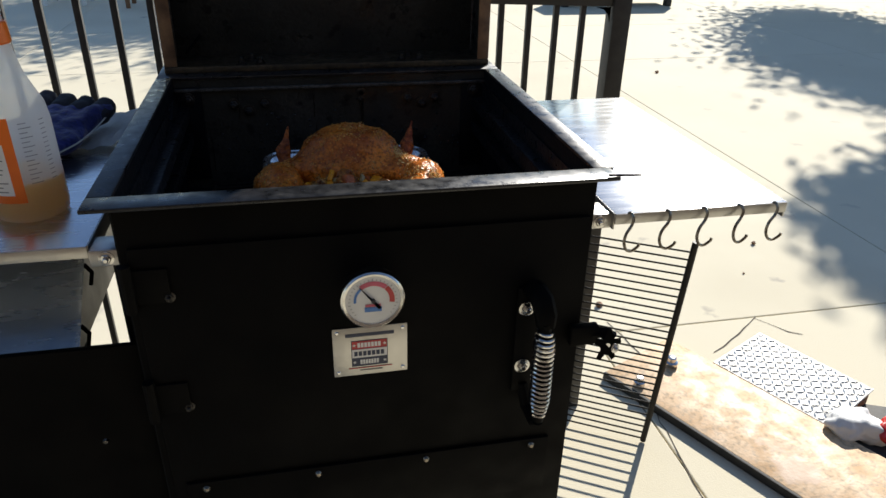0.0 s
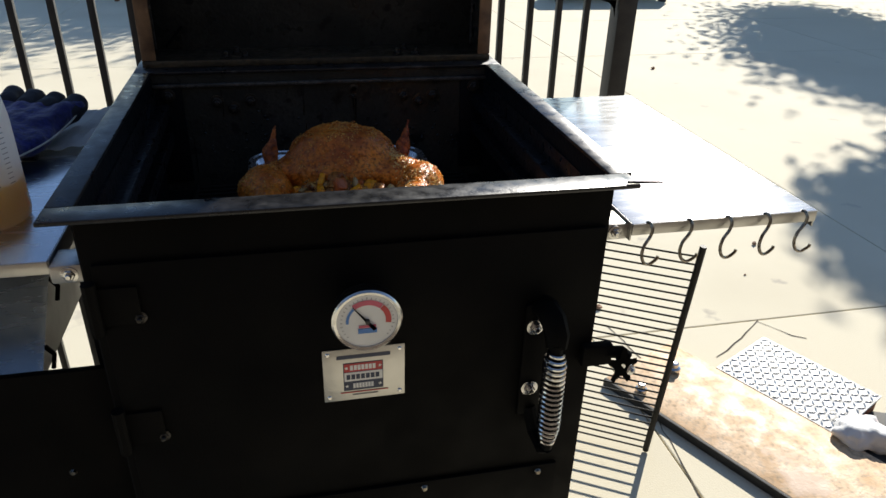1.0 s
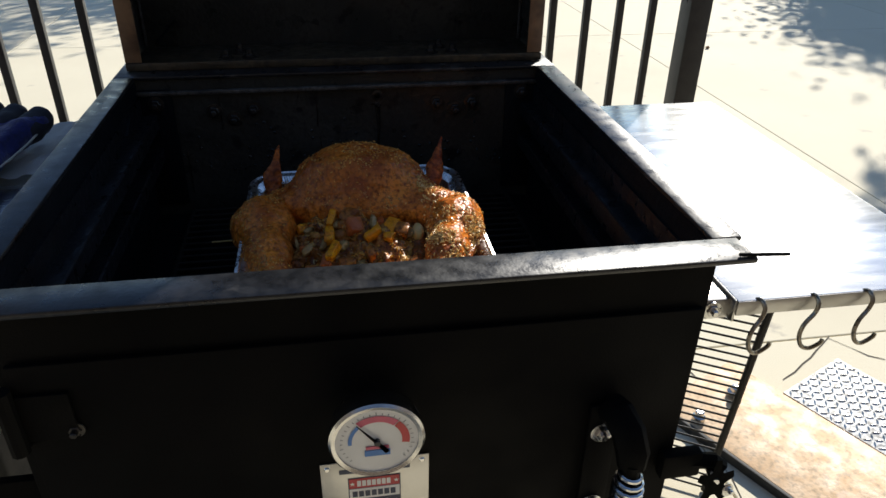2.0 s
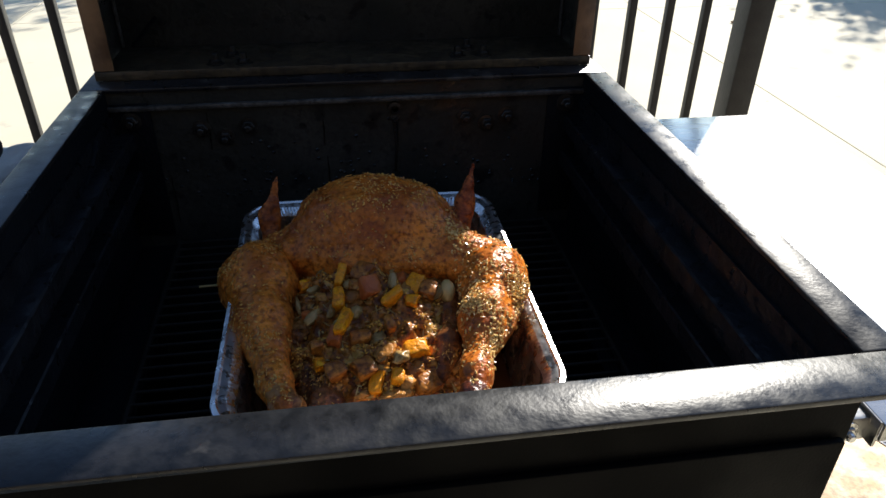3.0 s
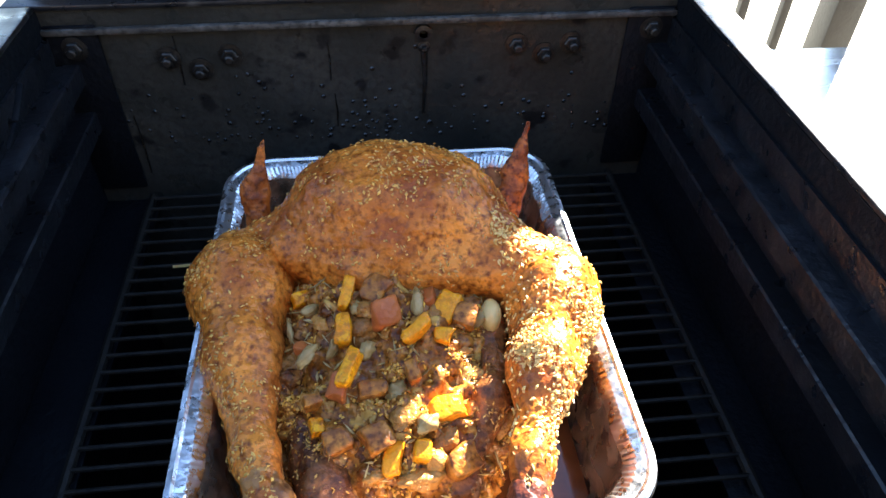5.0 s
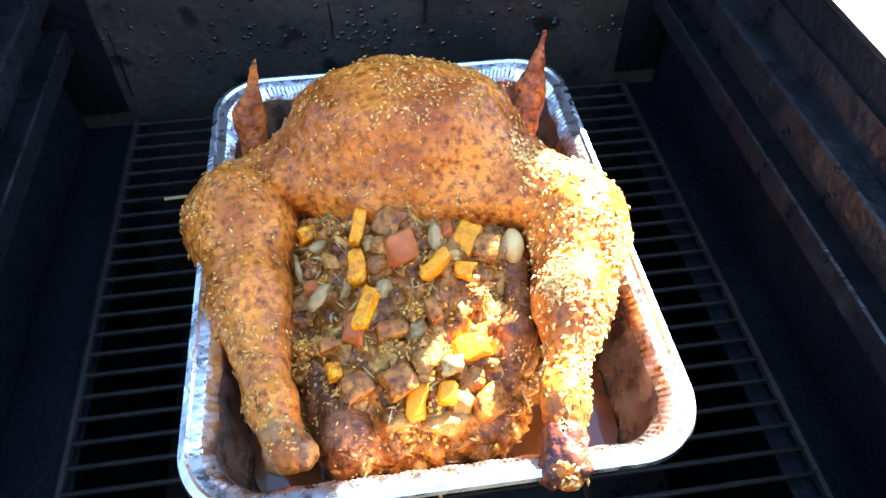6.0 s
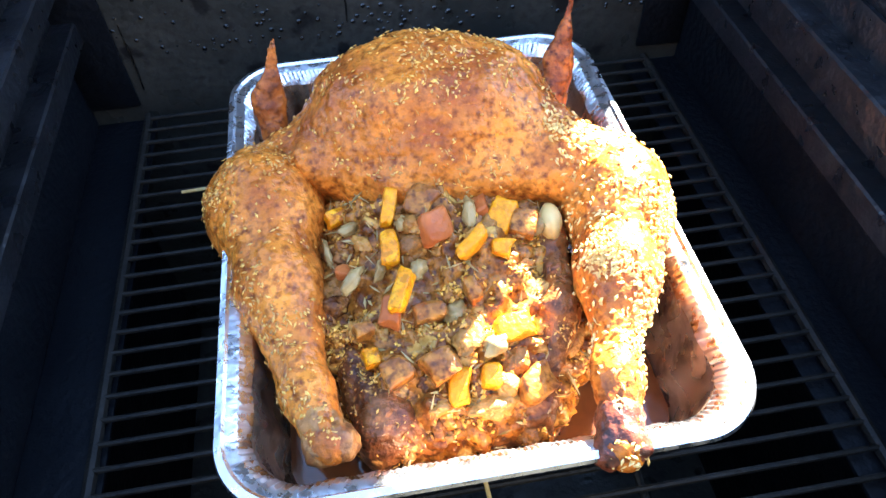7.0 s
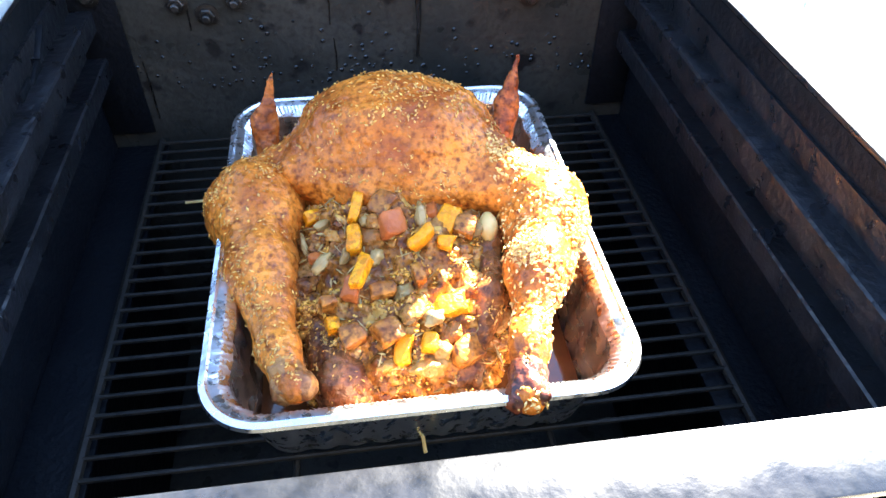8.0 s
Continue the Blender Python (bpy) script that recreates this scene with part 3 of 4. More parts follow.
rng = np.random.default_rng(12)
drops = bmesh.new()
for k in range(170):
    x = rng.uniform(-0.25, 0.25) if k % 3 else rng.normal(-0.06, 0.06)
    z = 1.005 + abs(rng.normal(0, 0.032))
    r = rng.uniform(0.0008, 0.0026)
    lathe([(0, r * 0.5), (r * 0.6, r * 0.4), (r, 0)], 7, (0, -1, 0), (x, BACK - 0.0002, z), drops)
for k in range(4):
    x, z, d = rng.uniform(-0.25, 0.25), rng.uniform(1.02, 1.12), rng.uniform(0.03, 0.1)
    tube([(x, BACK - 0.0002, z), (x + 0.001, BACK - 0.0003, z - d * 0.5), (x, BACK - 0.0001, z - d)], [0.0005, 0.0010, 0.0008], 5, drops)
part("grease_spatter", drops, GREASE, grill, "wet drops of grease on the back wall")["kind"] = "stuff"
flake = bmesh.new()
for k in range(3):
    join(flake, box(-0.279, -0.2765 + 0.002 * k, 0.37 + 0.028 * k, 0.40 + 0.03 * k, 1.08 + 0.006 * k, 1.104 - 0.004 * k, 0.002, turn=Matrix.Translation((-0.279, 0.40, 1.09)) @ pose(0, 0, 0, 14 * k, 6, 3) @ Matrix.Translation((0.279, -0.40, -1.09))))
part("grease_flake", flake, SOOT_SHADED, grill, "peeling flake of baked grease")

# lid: open box standing on its hinge edge
LY, LB, LT, LD = 0.560, 1.152, 1.82, 0.112
LW = 0.294
lid = part("lid", box(-LW + 0.001, LW - 0.001, LY + LD, LY + LD + 0.004, LB, LT, 0.001), SOOT, grill, "open black lid with smoke-browned edges")
for b, m in ((box(-LW, -LW + 0.004, LY, LY + LD, LB, LT, 0.001), SOOT), (box(LW - 0.004, LW, LY, LY + LD, LB, LT, 0.001), SOOT),
             (box(-LW + 0.0045, LW - 0.0045, LY, LY + LD, LB, LB + 0.004, 0.001), LID_FLOOR), (box(-LW + 0.0045, LW - 0.0045, LY, LY + LD, LT - 0.004, LT, 0.001), SOOT)):
    part("lid_side", b, m, lid)
for s in (-1, 1):
    x0, x1 = sorted((s * (LW - 0.0005), s * (LW - 0.0225)))
    part("lid_flange", box(x0, x1, LY - 0.004, LY - 0.0005, LB + 0.010, LT - 0.005, 0.001), LID_EDGE, lid, "smoke-browned turned-in edge")
    x0, x1 = sorted((s * (LW - 0.0045), s * (LW - 0.0090)))
    part("lid_seam", box(x0, x1, LY + LD - 0.006, LY + LD - 0.0005, LB + 0.0045, LT - 0.006, 0.002), WORN, lid)
part("lid_lip", box(-LW, LW, LY - 0.004, LY - 0.0005, R + 0.0005, R + 0.0115, 0.0012), LID_FLOOR, lid, "bare worn edge of the lid")
for x0 in (-0.147, 0.149):
    for dx, dy in ((-0.017, 0.032), (0.0, 0.062), (0.016, 0.032)):
        part("bolt", hex_bolt((x0 + dx, LY + dy, LB + 0.004), (0, 0, 1), 0.0075, 0.006, 0.006), BOLT, lid)
    part("hinge", tube([(x0 - 0.05, 0.548, R - 0.014), (x0 + 0.05, 0.548, R - 0.014)], 0.007, 10), BLACK, lid)
part("lid_stay", tube([(-0.262, LY + 0.06, LB + 0.02), (-0.238, LY + 0.095, LB + 0.045)], 0.003, 6), BLACK, lid)

# cooking grate
grate = thing("cooking_grate", (0, 0.27, 0.944), "dark seasoned steel wire cooking grate inside the chamber", "grate")
bar_me = to_mesh("bar", tube([(-0.230, 0, 0), (0.243, 0, 0)], 0.0020, 8))
bar_me.materials.append(WIRE)
for k in range(30):
    b = part("bar", bar_me, WIRE, grate)
    b.location = (0, 0.026 + k * 0.0170, 0.9515)
for x in (-0.231, 0.244):
    part("frame_bar", tube([(x, 0.012, 0.9500), (x, BACK - 0.006, 0.9500)], 0.0040, 8), WIRE, grate)
for x in (-0.085, 0.095):
    part("cross_bar", tube([(x, 0.013, 0.9465), (x, BACK - 0.008, 0.9465)], 0.0026, 8), WIRE, grate)

# ---- foil pan with the bird ----
pan = thing("foil_roasting_pan", (0.005, 0.365, 0.896), "disposable aluminium foil roasting pan holding drippings", "pan")
SIZE = 0.915


def settle(t):
    """Brings a thing that was modelled on a bench at full pan size down to the true pan, standing on the grate."""
    m = Matrix.Translation((0.005, 0.112, 0.9536)) @ Matrix.Diagonal((SIZE * 0.99, SIZE, SIZE, 1)) @ Matrix.Translation((-0.0075, -0.158, -0.8968))
    old = t.location.copy()
    t.location = m @ old
    seen = set()
    for ob in t.children_recursive:
        if ob.data.name not in seen:
            seen.add(ob.data.name)
            ob.data.transform(m)
        if ob.parent == t:
            ob.matrix_parent_inverse = Matrix.Translation(-t.location)


PX0, PX1, PY0, PY1 = -0.147, 0.1665, 0.147, 0.546


def rounded(inset, z, flute=0.0, wave=0.0):
    """Outline of the pan at one height."""
    r = max(0.012, 0.045 - inset * 0.6)
    x0, x1, y0, y1 = PX0 + inset, PX1 - inset, PY0 + inset, PY1 - inset
    pts = []
    for cx, cy, a0 in ((x1 - r, y0 + r, -90), (x1 - r, y1 - r, 0), (x0 + r, y1 - r, 90), (x0 + r, y0 + r, 180)):
        for k in range(27):
            a = radians(a0 + 90 * k / 26)
            f = flute * (1 if k % 2 else -1)
            pts.append((cx + (r + f) * math.cos(a), cy + (r + f) * math.sin(a)))
    out = []
    for (xa, ya), (xb, yb) in zip(pts, pts[1:] + pts[:1]):
        n = 1 if math.hypot(xb - xa, yb - ya) < 0.03 else 116
        for k in range(n):
            f = flute * 0.7 * (1 if k % 2 else -1) + wave * (math.cos(2 * math.pi * k / n * 9) - 1) if n > 1 and 0 < k else 0.0
            d = Vector((xb - xa, yb - ya)).normalized()
            out.append((xa + (xb - xa) * k / n + d.y * f, ya + (yb - ya) * k / n - d.x * f, z))
    return out


def loft(sections, close=True):
    own = bmesh.new()
    rings = [[own.verts.new(p) for p in s] for s in sections]
    for a, b in zip(rings, rings[1:]):
        for k in range(len(a)):
            own.faces.new((a[k], a[(k + 1) % len(a)], b[(k + 1) % len(a)], b[k]))
    if close:
        own.faces.new(rings[-1])
    return own


PZ = 0.980
part("tray", loft([rounded(0.002, PZ - 0.006), rounded(-0.001, PZ - 0.003), rounded(0.0, PZ), rounded(0.004, PZ + 0.0014), rounded(0.0058, PZ - 0.0006), rounded(0.0068, PZ - 0.0008, 0.0003),
                   rounded(0.0115, PZ - 0.0030, 0.0007), rounded(0.0165, PZ - 0.0090, 0.0007), rounded(0.0180, PZ - 0.0120, 0.0002, 0.0006)], False), FOIL, pan, "crimped bright rim of the pan", smooth=24)
part("tray_bowl", loft([rounded(0.0180, PZ - 0.0120, 0.0002, 0.0006), rounded(0.0215, PZ - 0.034, 0.0, 0.0018), rounded(0.0265, PZ - 0.062, 0.0, 0.0018), rounded(0.0310, 0.9015, 0.0, 0.0008), rounded(0.040, 0.899)]),
     FOIL_BROWN, pan, "inside of the pan browned by drippings", smooth=40)
part("tray_underside", loft([rounded(0.002, PZ - 0.0062), rounded(0.010, PZ - 0.0045), rounded(0.0150, PZ - 0.0105), rounded(0.0202, PZ - 0.034, 0.0, 0.0018), rounded(0.0252, PZ - 0.062, 0.0, 0.0018),
                             rounded(0.0298, 0.8985, 0.0, 0.0008), rounded(0.040, 0.8968)]), FOIL, pan, smooth=50)
part("dripping_pool", loft([rounded(0.0312, 0.905), rounded(0.0308, 0.9125), rounded(0.035, 0.9135)]), DRIPPING, pan, "brown pan drippings")

turkey = thing("roast_turkey", (0.01, 0.36, 0.90), "roasted golden-brown stuffed turkey crusted with seasoning", "turkey")


def breast_field(X, Y, Z):
    dome = ellipsoid(X, Y, Z, (0.0104, 0.4137, 0.9845), (0.1020, 0.0750, 0.0835), -7.3)
    back = ellipsoid(X, Y, Z, (0.008, 0.455, 0.952), (0.100, 0.082, 0.056), -6)
    lip = soft_all([bone_sdf(X, Y, Z, (-0.078, 0.386, 1.003), (-0.020, 0.352, 0.999), 0.012, 0.015), bone_sdf(X, Y, Z, (-0.020, 0.352, 0.999), (0.050, 0.348, 1.000), 0.015, 0.017),
                    bone_sdf(X, Y, Z, (0.050, 0.348, 1.000), (0.098, 0.352, 1.002), 0.017, 0.022)], 0.008)
    left = bone_sdf(X, Y, Z, (-0.070, 0.415, 0.980), (-0.112, 0.396, 0.976), 0.032, 0.032)
    right = bone_sdf(X, Y, Z, (0.066, 0.380, 0.998), (0.126, 0.342, 0.990), 0.035, 0.032)
    d = soft_min(soft_all([soft_min(dome, back, 0.02), left], 0.010), right, 0.022)
    d = soft_min(d, lip, 0.012)
    hollow = ellipsoid(X, Y, Z, (0.002, 0.300, 0.968), (0.080, 0.056, 0.034), -12)
    return np.maximum(d, -hollow)


breast_me = sdf_mesh("breast", breast_field, (-0.17, 0.28, 0.90), (0.18, 0.56, 1.11), 0.0035, ((18, 0.004), (48, 0.0030), (120, 0.0016), (260, 0.0008)))
part("breast", breast_me, SKIN, turkey)


def leg_field(hip, knee, ankle, end, fat):
    def f(X, Y, Z):
        thigh = ellipsoid(X, Y, Z, hip, (0.043 * fat, 0.047, 0.038), 0)
        return soft_all([thigh, bone_sdf(X, Y, Z, hip, knee, 0.040 * fat, 0.0285 * fat), bone_sdf(X, Y, Z, knee, ankle, 0.0285 * fat, 0.0140 * fat),
                         bone_sdf(X, Y, Z, ankle, end, 0.0140 * fat, 0.0130)], 0.018)
    return f


LEGS = [((-0.118, 0.374, 0.974), (-0.111, 0.300, 0.970), (-0.096, 0.222, 0.966), (-0.085, 0.188, 0.966), 0.94),
        ((0.128, 0.328, 0.984), (0.110, 0.262, 0.986), (0.086, 0.194, 0.983), (0.075, 0.153, 0.978), 0.84)]
leg_meshes = []
for k, (hip, knee, ankle, end, fat) in enumerate(LEGS):
    me = sdf_mesh("drumstick", leg_field(hip, knee, ankle, end, fat), (min(hip[0], end[0]) - 0.08, 0.14, 0.92), (max(hip[0], end[0]) + 0.08, 0.46, 1.07), 0.003, ((25, 0.003), (70, 0.0018), (180, 0.0011)))
    leg_meshes.append(me)
    leg = part("drumstick", me, SKIN, turkey)
    a, e = Vector(ankle), Vector(end)
    d = (e - a).normalized()

    def knuckle(X, Y, Z, e=e, d=d):
        p, q = e + d * 0.002 + Vector((0.0075, 0, 0.002)), e + d * 0.003 + Vector((-0.0068, 0, -0.002))
        return soft_all([bone_sdf(X, Y, Z, e - d * 0.016, e - d * 0.003, 0.0138, 0.0132), ellipsoid(X, Y, Z, p, (0.0092, 0.010, 0.0095)), ellipsoid(X, Y, Z, q, (0.0086, 0.0095, 0.009))], 0.004)

    part("knuckle", sdf_mesh("knuckle", knuckle, tuple(e - Vector((0.045, 0.045, 0.04))), tuple(e + Vector((0.045, 0.045, 0.04))), 0.002, ((120, 0.002), (300, 0.001))), BONE if k == 0 else SKIN_DARK, leg,
         "browned leg bone end" if k == 0 else "charred leg bone end")
for base, mid, tip in (((-0.107, 0.432, 0.985), (-0.108, 0.450, 1.012), (-0.096, 0.467, 1.052)), ((0.110, 0.432, 0.985), (0.122, 0.457, 1.010), (0.134, 0.481, 1.048))):
    def wing(X, Y, Z, base=base, mid=mid, tip=tip):
        Y = mid[1] + (Y - mid[1] - (Z - mid[2]) * 0.48) * 1.7
        flat = tuple((p[0], mid[1] + (p[1] - mid[1] - (p[2] - mid[2]) * 0.48) * 1.7, p[2]) for p in (base, mid, tip))
        return soft_all([bone_sdf(X, Y, Z, flat[0], flat[1], 0.0115, 0.0118), bone_sdf(X, Y, Z, flat[1], flat[2], 0.0118, 0.0020)], 0.006)
    part("wing_tip", sdf_mesh("wing_tip", wing, (min(base[0], tip[0]) - 0.03, 0.40, 0.95), (max(base[0], tip[0]) + 0.03, 0.53, 1.08), 0.0024, ((60, 0.0018), (160, 0.001))), WING, turkey, "dark crisp wing tip pointing up")


def flap_field(X, Y, Z):
    right = soft_all([bone_sdf(X, Y, Z, (0.080, 0.325, 0.975), (0.070, 0.255, 0.966), 0.013, 0.012), bone_sdf(X, Y, Z, (0.070, 0.255, 0.966), (0.042, 0.200, 0.942), 0.012, 0.012)], 0.01)
    left = bone_sdf(X, Y, Z, (-0.066, 0.254, 0.944), (-0.052, 0.209, 0.938), 0.014, 0.023)
    return soft_min(soft_min(right, left, 0.01), bone_sdf(X, Y, Z, (-0.05, 0.203, 0.928), (0.040, 0.199, 0.926), 0.017, 0.014), 0.012)


flap_me = sdf_mesh("cavity_skin", flap_field, (-0.12, 0.15, 0.90), (0.12, 0.37, 1.02), 0.0028, ((40, 0.004), (120, 0.002), (250, 0.001)))
part("cavity_skin", flap_me, FLAP, turkey, "folded browned skin round the cavity")


def on_top(c, nor):
    return max(0.0, nor.z + 0.25)


def crusty(c, nor):
    return max(0.0, nor.z + 0.15) * (0.12 + max(0.0, noise.noise(c * 32) + 0.2) ** 2 * 5)


def crown(c, nor):
    """Thick over the top of the breast, thin down to its bare front edge."""
    return max(0.0, nor.z - 0.22) * (0.25 + max(0.0, noise.noise(c * 40) + 0.25) ** 2 * 4) + 0.02 * max(0.0, nor.z + 0.3)


def outer_side(c, nor):
    return crusty(c, nor) * (0.3 + max(0.0, -nor.x) * 1.6 + max(0.0, c.y - 0.33) * 14)


part("seasoning", scatter("seasoning", [breast_me], 1500, (0.0019, 0.0009, 0.0007), 3, crown), FLAKES, turkey, "golden seed and herb crust")["kind"] = "stuff"
part("seasoning", scatter("seasoning", [leg_meshes[0]], 900, (0.0018, 0.0009, 0.0006), 4, outer_side), FLAKES, turkey, "golden seed and herb crust")["kind"] = "stuff"
part("seasoning", scatter("seasoning", [flap_me], 700, (0.0015, 0.0008, 0.0006), 14, crusty), FLAKES, turkey, "golden seed and herb crust")["kind"] = "stuff"
# the sunlit leg takes the pale copy
part("seasoning", scatter("seasoning", [leg_meshes[1]], 1700, (0.0022, 0.0011, 0.0009), 5, crusty, 0.6), SEEDS_LIT, turkey, "thick seed crust in a pale sunlit tone")["kind"] = "stuff"


def shoulder(c, nor):
    return crusty(c, nor) if c.x > 0.085 and c.y < 0.40 else 0.0


# pale sunlit tone carried onto the right shoulder
part("seasoning", scatter("seasoning", [breast_me], 260, (0.0023, 0.0011, 0.0010), 15, shoulder, 0.6), SEEDS_LIT, turkey, "thick seed crust in a pale sunlit tone")["kind"] = "stuff"

# stuffing that spills out between the legs
stuffing = thing("bread_stuffing", (0.0, 0.26, 0.91), "moist brown bread stuffing with squash and garlic in the turkey", "stuffing")


def stuffing_field(X, Y, Z):
    slope = ellipsoid(X, Y, Z, (-0.002, 0.29, 0.940), (0.106, 0.078, 0.043), -10)
    top = ellipsoid(X, Y, Z, (0.0, 0.34, 0.968), (0.075, 0.06, 0.036), -10)
    front = ellipsoid(X, Y, Z, (-0.004, 0.224, 0.922), (0.076, 0.050, 0.030))
    return np.maximum(soft_all([slope, top, front], 0.02), 0.186 - Y)


stuff_me = sdf_mesh("mass", stuffing_field, (-0.12, 0.15, 0.90), (0.12, 0.42, 1.02), 0.0028, ((35, 0.007), (80, 0.009), (190, 0.004)))
part("mass", stuff_me, STUFFING, stuffing)
part("crumble", scatter("crumble", [stuff_me], 2000, (0.0022, 0.0014, 0.0012), 8, crusty, 0.4), CRUMB, stuffing, "browned bread and vegetable bits")["kind"] = "stuff"
part("onion_strand", scatter("onion_strand", [stuff_me], 300, (0.0070, 0.0009, 0.0008), 9, on_top, 1.5), HERB, stuffing, "strands of cooked onion and herbs")["kind"] = "stuff"


def chunk(name, at, size, turn, mat, seed, label="", lumpy=False):
    """A rough-cut piece: a bevelled block with uneven faces."""
    rng = random.Random(seed)
    own = bmesh.new()
    if lumpy:
        bmesh.ops.create_icosphere(own, subdivisions=3, radius=0.55)
        for v in own.verts:
            v.co += v.co * (1.0 if name != "garlic_clove" else 0.22) * (0.45 * noise.noise(v.co * 2.4 + Vector((seed * 3, 0, 0))) + 0.26 * noise.noise(v.co * 6 + Vector((seed * 3, 0, 0))) + 0.16 * noise.noise(v.co * 14 + Vector((seed * 3, 0, 0))))
        bmesh.ops.transform(own, matrix=pose(*at, *turn) @ Matrix.Diagonal((*size, 1)), verts=own.verts)
        return part(name, own, mat, stuffing, label, 80)
    bmesh.ops.create_cube(own, size=1.0)
    bend = rng.uniform(-0.7, 0.7)
    for v in own.verts:
        v.co = Vector((v.co.x * rng.uniform(0.72, 1.12), v.co.y * rng.uniform(0.8, 1.12), v.co.z * rng.uniform(0.7, 1.1)))
    bmesh.ops.bevel(own, geom=own.edges[:], offset=0.17, segments=2, affect="EDGES", profile=0.5)
    bmesh.ops.subdivide_edges(own, edges=own.edges[:], cuts=1, use_grid_fill=True)
    for v in own.verts:
        v.co += v.co * (0.14 * noise.noise(v.co * 1.9 + Vector((seed * 7, 0, 0))) + 0.12 * noise.noise(v.co * 6 + Vector((seed * 7, 0, 0))))
        v.co.x += bend * (v.co.y * v.co.y - 0.1)
    bmesh.ops.transform(own, matrix=pose(*at, *turn) @ Matrix.Diagonal((*size, 1)), verts=own.verts)
    return part(name, own, mat, stuffing, label, 60)


hills = np.array([v.co[:] for v in stuff_me.vertices])


def lie(x, y):
    """Height of the stuffing under a piece."""
    near = hills[np.hypot(hills[:, 0] - x, hills[:, 1] - y) < 0.006]
    return float(np.percentile(near[:, 2], 85)) if len(near) else 0.95


# each piece: x, y, width, length, turn
SQUASH_CUT = [(-0.031, 0.328, 0.011, 0.026, -12), (0.043, 0.314, 0.018, 0.029, -30), (-0.034, 0.299, 0.014, 0.024, 0), (-0.031, 0.267, 0.012, 0.029, -25), (0.019, 0.292, 0.010, 0.027, -52), (0.038, 0.288, 0.014, 0.013, -20),
              (0.035, 0.241, 0.027, 0.017, 8), (-0.004, 0.213, 0.014, 0.022, -15), (0.016, 0.215, 0.012, 0.018, -5), (-0.055, 0.240, 0.011, 0.012, 10), (-0.069, 0.346, 0.016, 0.012, 20)]
BROWN_CUT = [(-0.009, 0.328, 0.021, 0.021, -35), (0.057, 0.307, 0.018, 0.022, -20), (-0.013, 0.225, 0.022, 0.020, 25), (-0.017, 0.257, 0.022, 0.013, 5), (-0.058, 0.253, 0.014, 0.009, 15), (0.042, 0.206, 0.027, 0.019, 35),
             (0.013, 0.264, 0.010, 0.017, 10), (-0.040, 0.225, 0.019, 0.017, 20)]
ONION_CUT = [(0.021, 0.314, 0.008, 0.019, 0), (-0.059, 0.327, 0.013, 0.008, 20), (-0.076, 0.319, 0.005, 0.018, 8), (-0.019, 0.284, 0.014, 0.010, 30), (-0.061, 0.285, 0.008, 0.021, -35), (-0.023, 0.313, 0.010, 0.009, 20),
             (0.021, 0.228, 0.016, 0.010, 25), (-0.042, 0.288, 0.006, 0.015, -30)]
for name, mat_, cuts, high in (("squash_piece", SQUASH, SQUASH_CUT, 0.014), ("browned_piece", SWEET, BROWN_CUT, 0.015), ("onion_piece", ONION, ONION_CUT, 0.009)):
    for k, (x, y, w, length, turn) in enumerate(cuts):
        chunk(name, (x, y, lie(x, y) + high * 0.18), (w, length, high), (24 - 3 * (k % 5), 9 - 5 * (k % 4), turn), mat_, k + int(high * 1000) * 7, lumpy=name == "onion_piece")
chunk("apple_chunk", (-0.004, 0.307, lie(-0.004, 0.307) + 0.004), (0.023, 0.021, 0.016), (36, 18, 32), APPLE, 17)
chunk("garlic_clove", (0.077, 0.311, lie(0.072, 0.311) + 0.006), (0.015, 0.023, 0.013), (30, 0, -6), GARLIC, 18, lumpy=True)
pick = random.Random(21)
tops = [p for p in stuff_me.polygons if p.normal.z > 0.3 and p.center.y < 0.345]
for k in range(60):
    p = pick.choice(tops)
    s = pick.choice((0.008, 0.011, 0.014, 0.018))
    chunk("stuffing_lump", tuple(p.center - p.normal * s * 0.12), (s * pick.uniform(0.9, 1.7), s, s * 0.7), (pick.uniform(-30, 30), pick.uniform(-30, 30), pick.uniform(0, 180)), LUMP, 100 + k, lumpy=True)

for k in range(9):
    p = pick.choice(tops)
    s = pick.uniform(0.009, 0.015)
    kind, mat = (("browned_piece", SWEET), ("onion_piece", ONION), ("browned_piece", APPLE))[k % 3]
    chunk(kind, tuple(p.center + p.normal * 0.002), (s * pick.uniform(0.9, 1.6), s, s * 0.7), (pick.uniform(-30, 30), pick.uniform(-30, 30), pick.uniform(0, 180)), mat, 300 + k, lumpy=kind == "onion_piece")

for t in (pan, turkey, stuffing):
    settle(t)

skewer = thing("bamboo_skewer", (-0.17, 0.40, 0.955), "thin pale bamboo skewer lying on the grate", "skewer")
part("stick", tube([(-0.192, 0.412, 0.9550), (-0.11, 0.415, 0.9550)], 0.0014, 6), GARLIC, skewer)
skewer = thing("bamboo_skewer", (0.004, 0.13, 0.955), "thin pale bamboo skewer poking from under the pan", "skewer")
part("stick", tube([(0.002, 0.18, 0.9550), (0.004, 0.118, 0.9550)], 0.0014, 6), GARLIC, skewer)


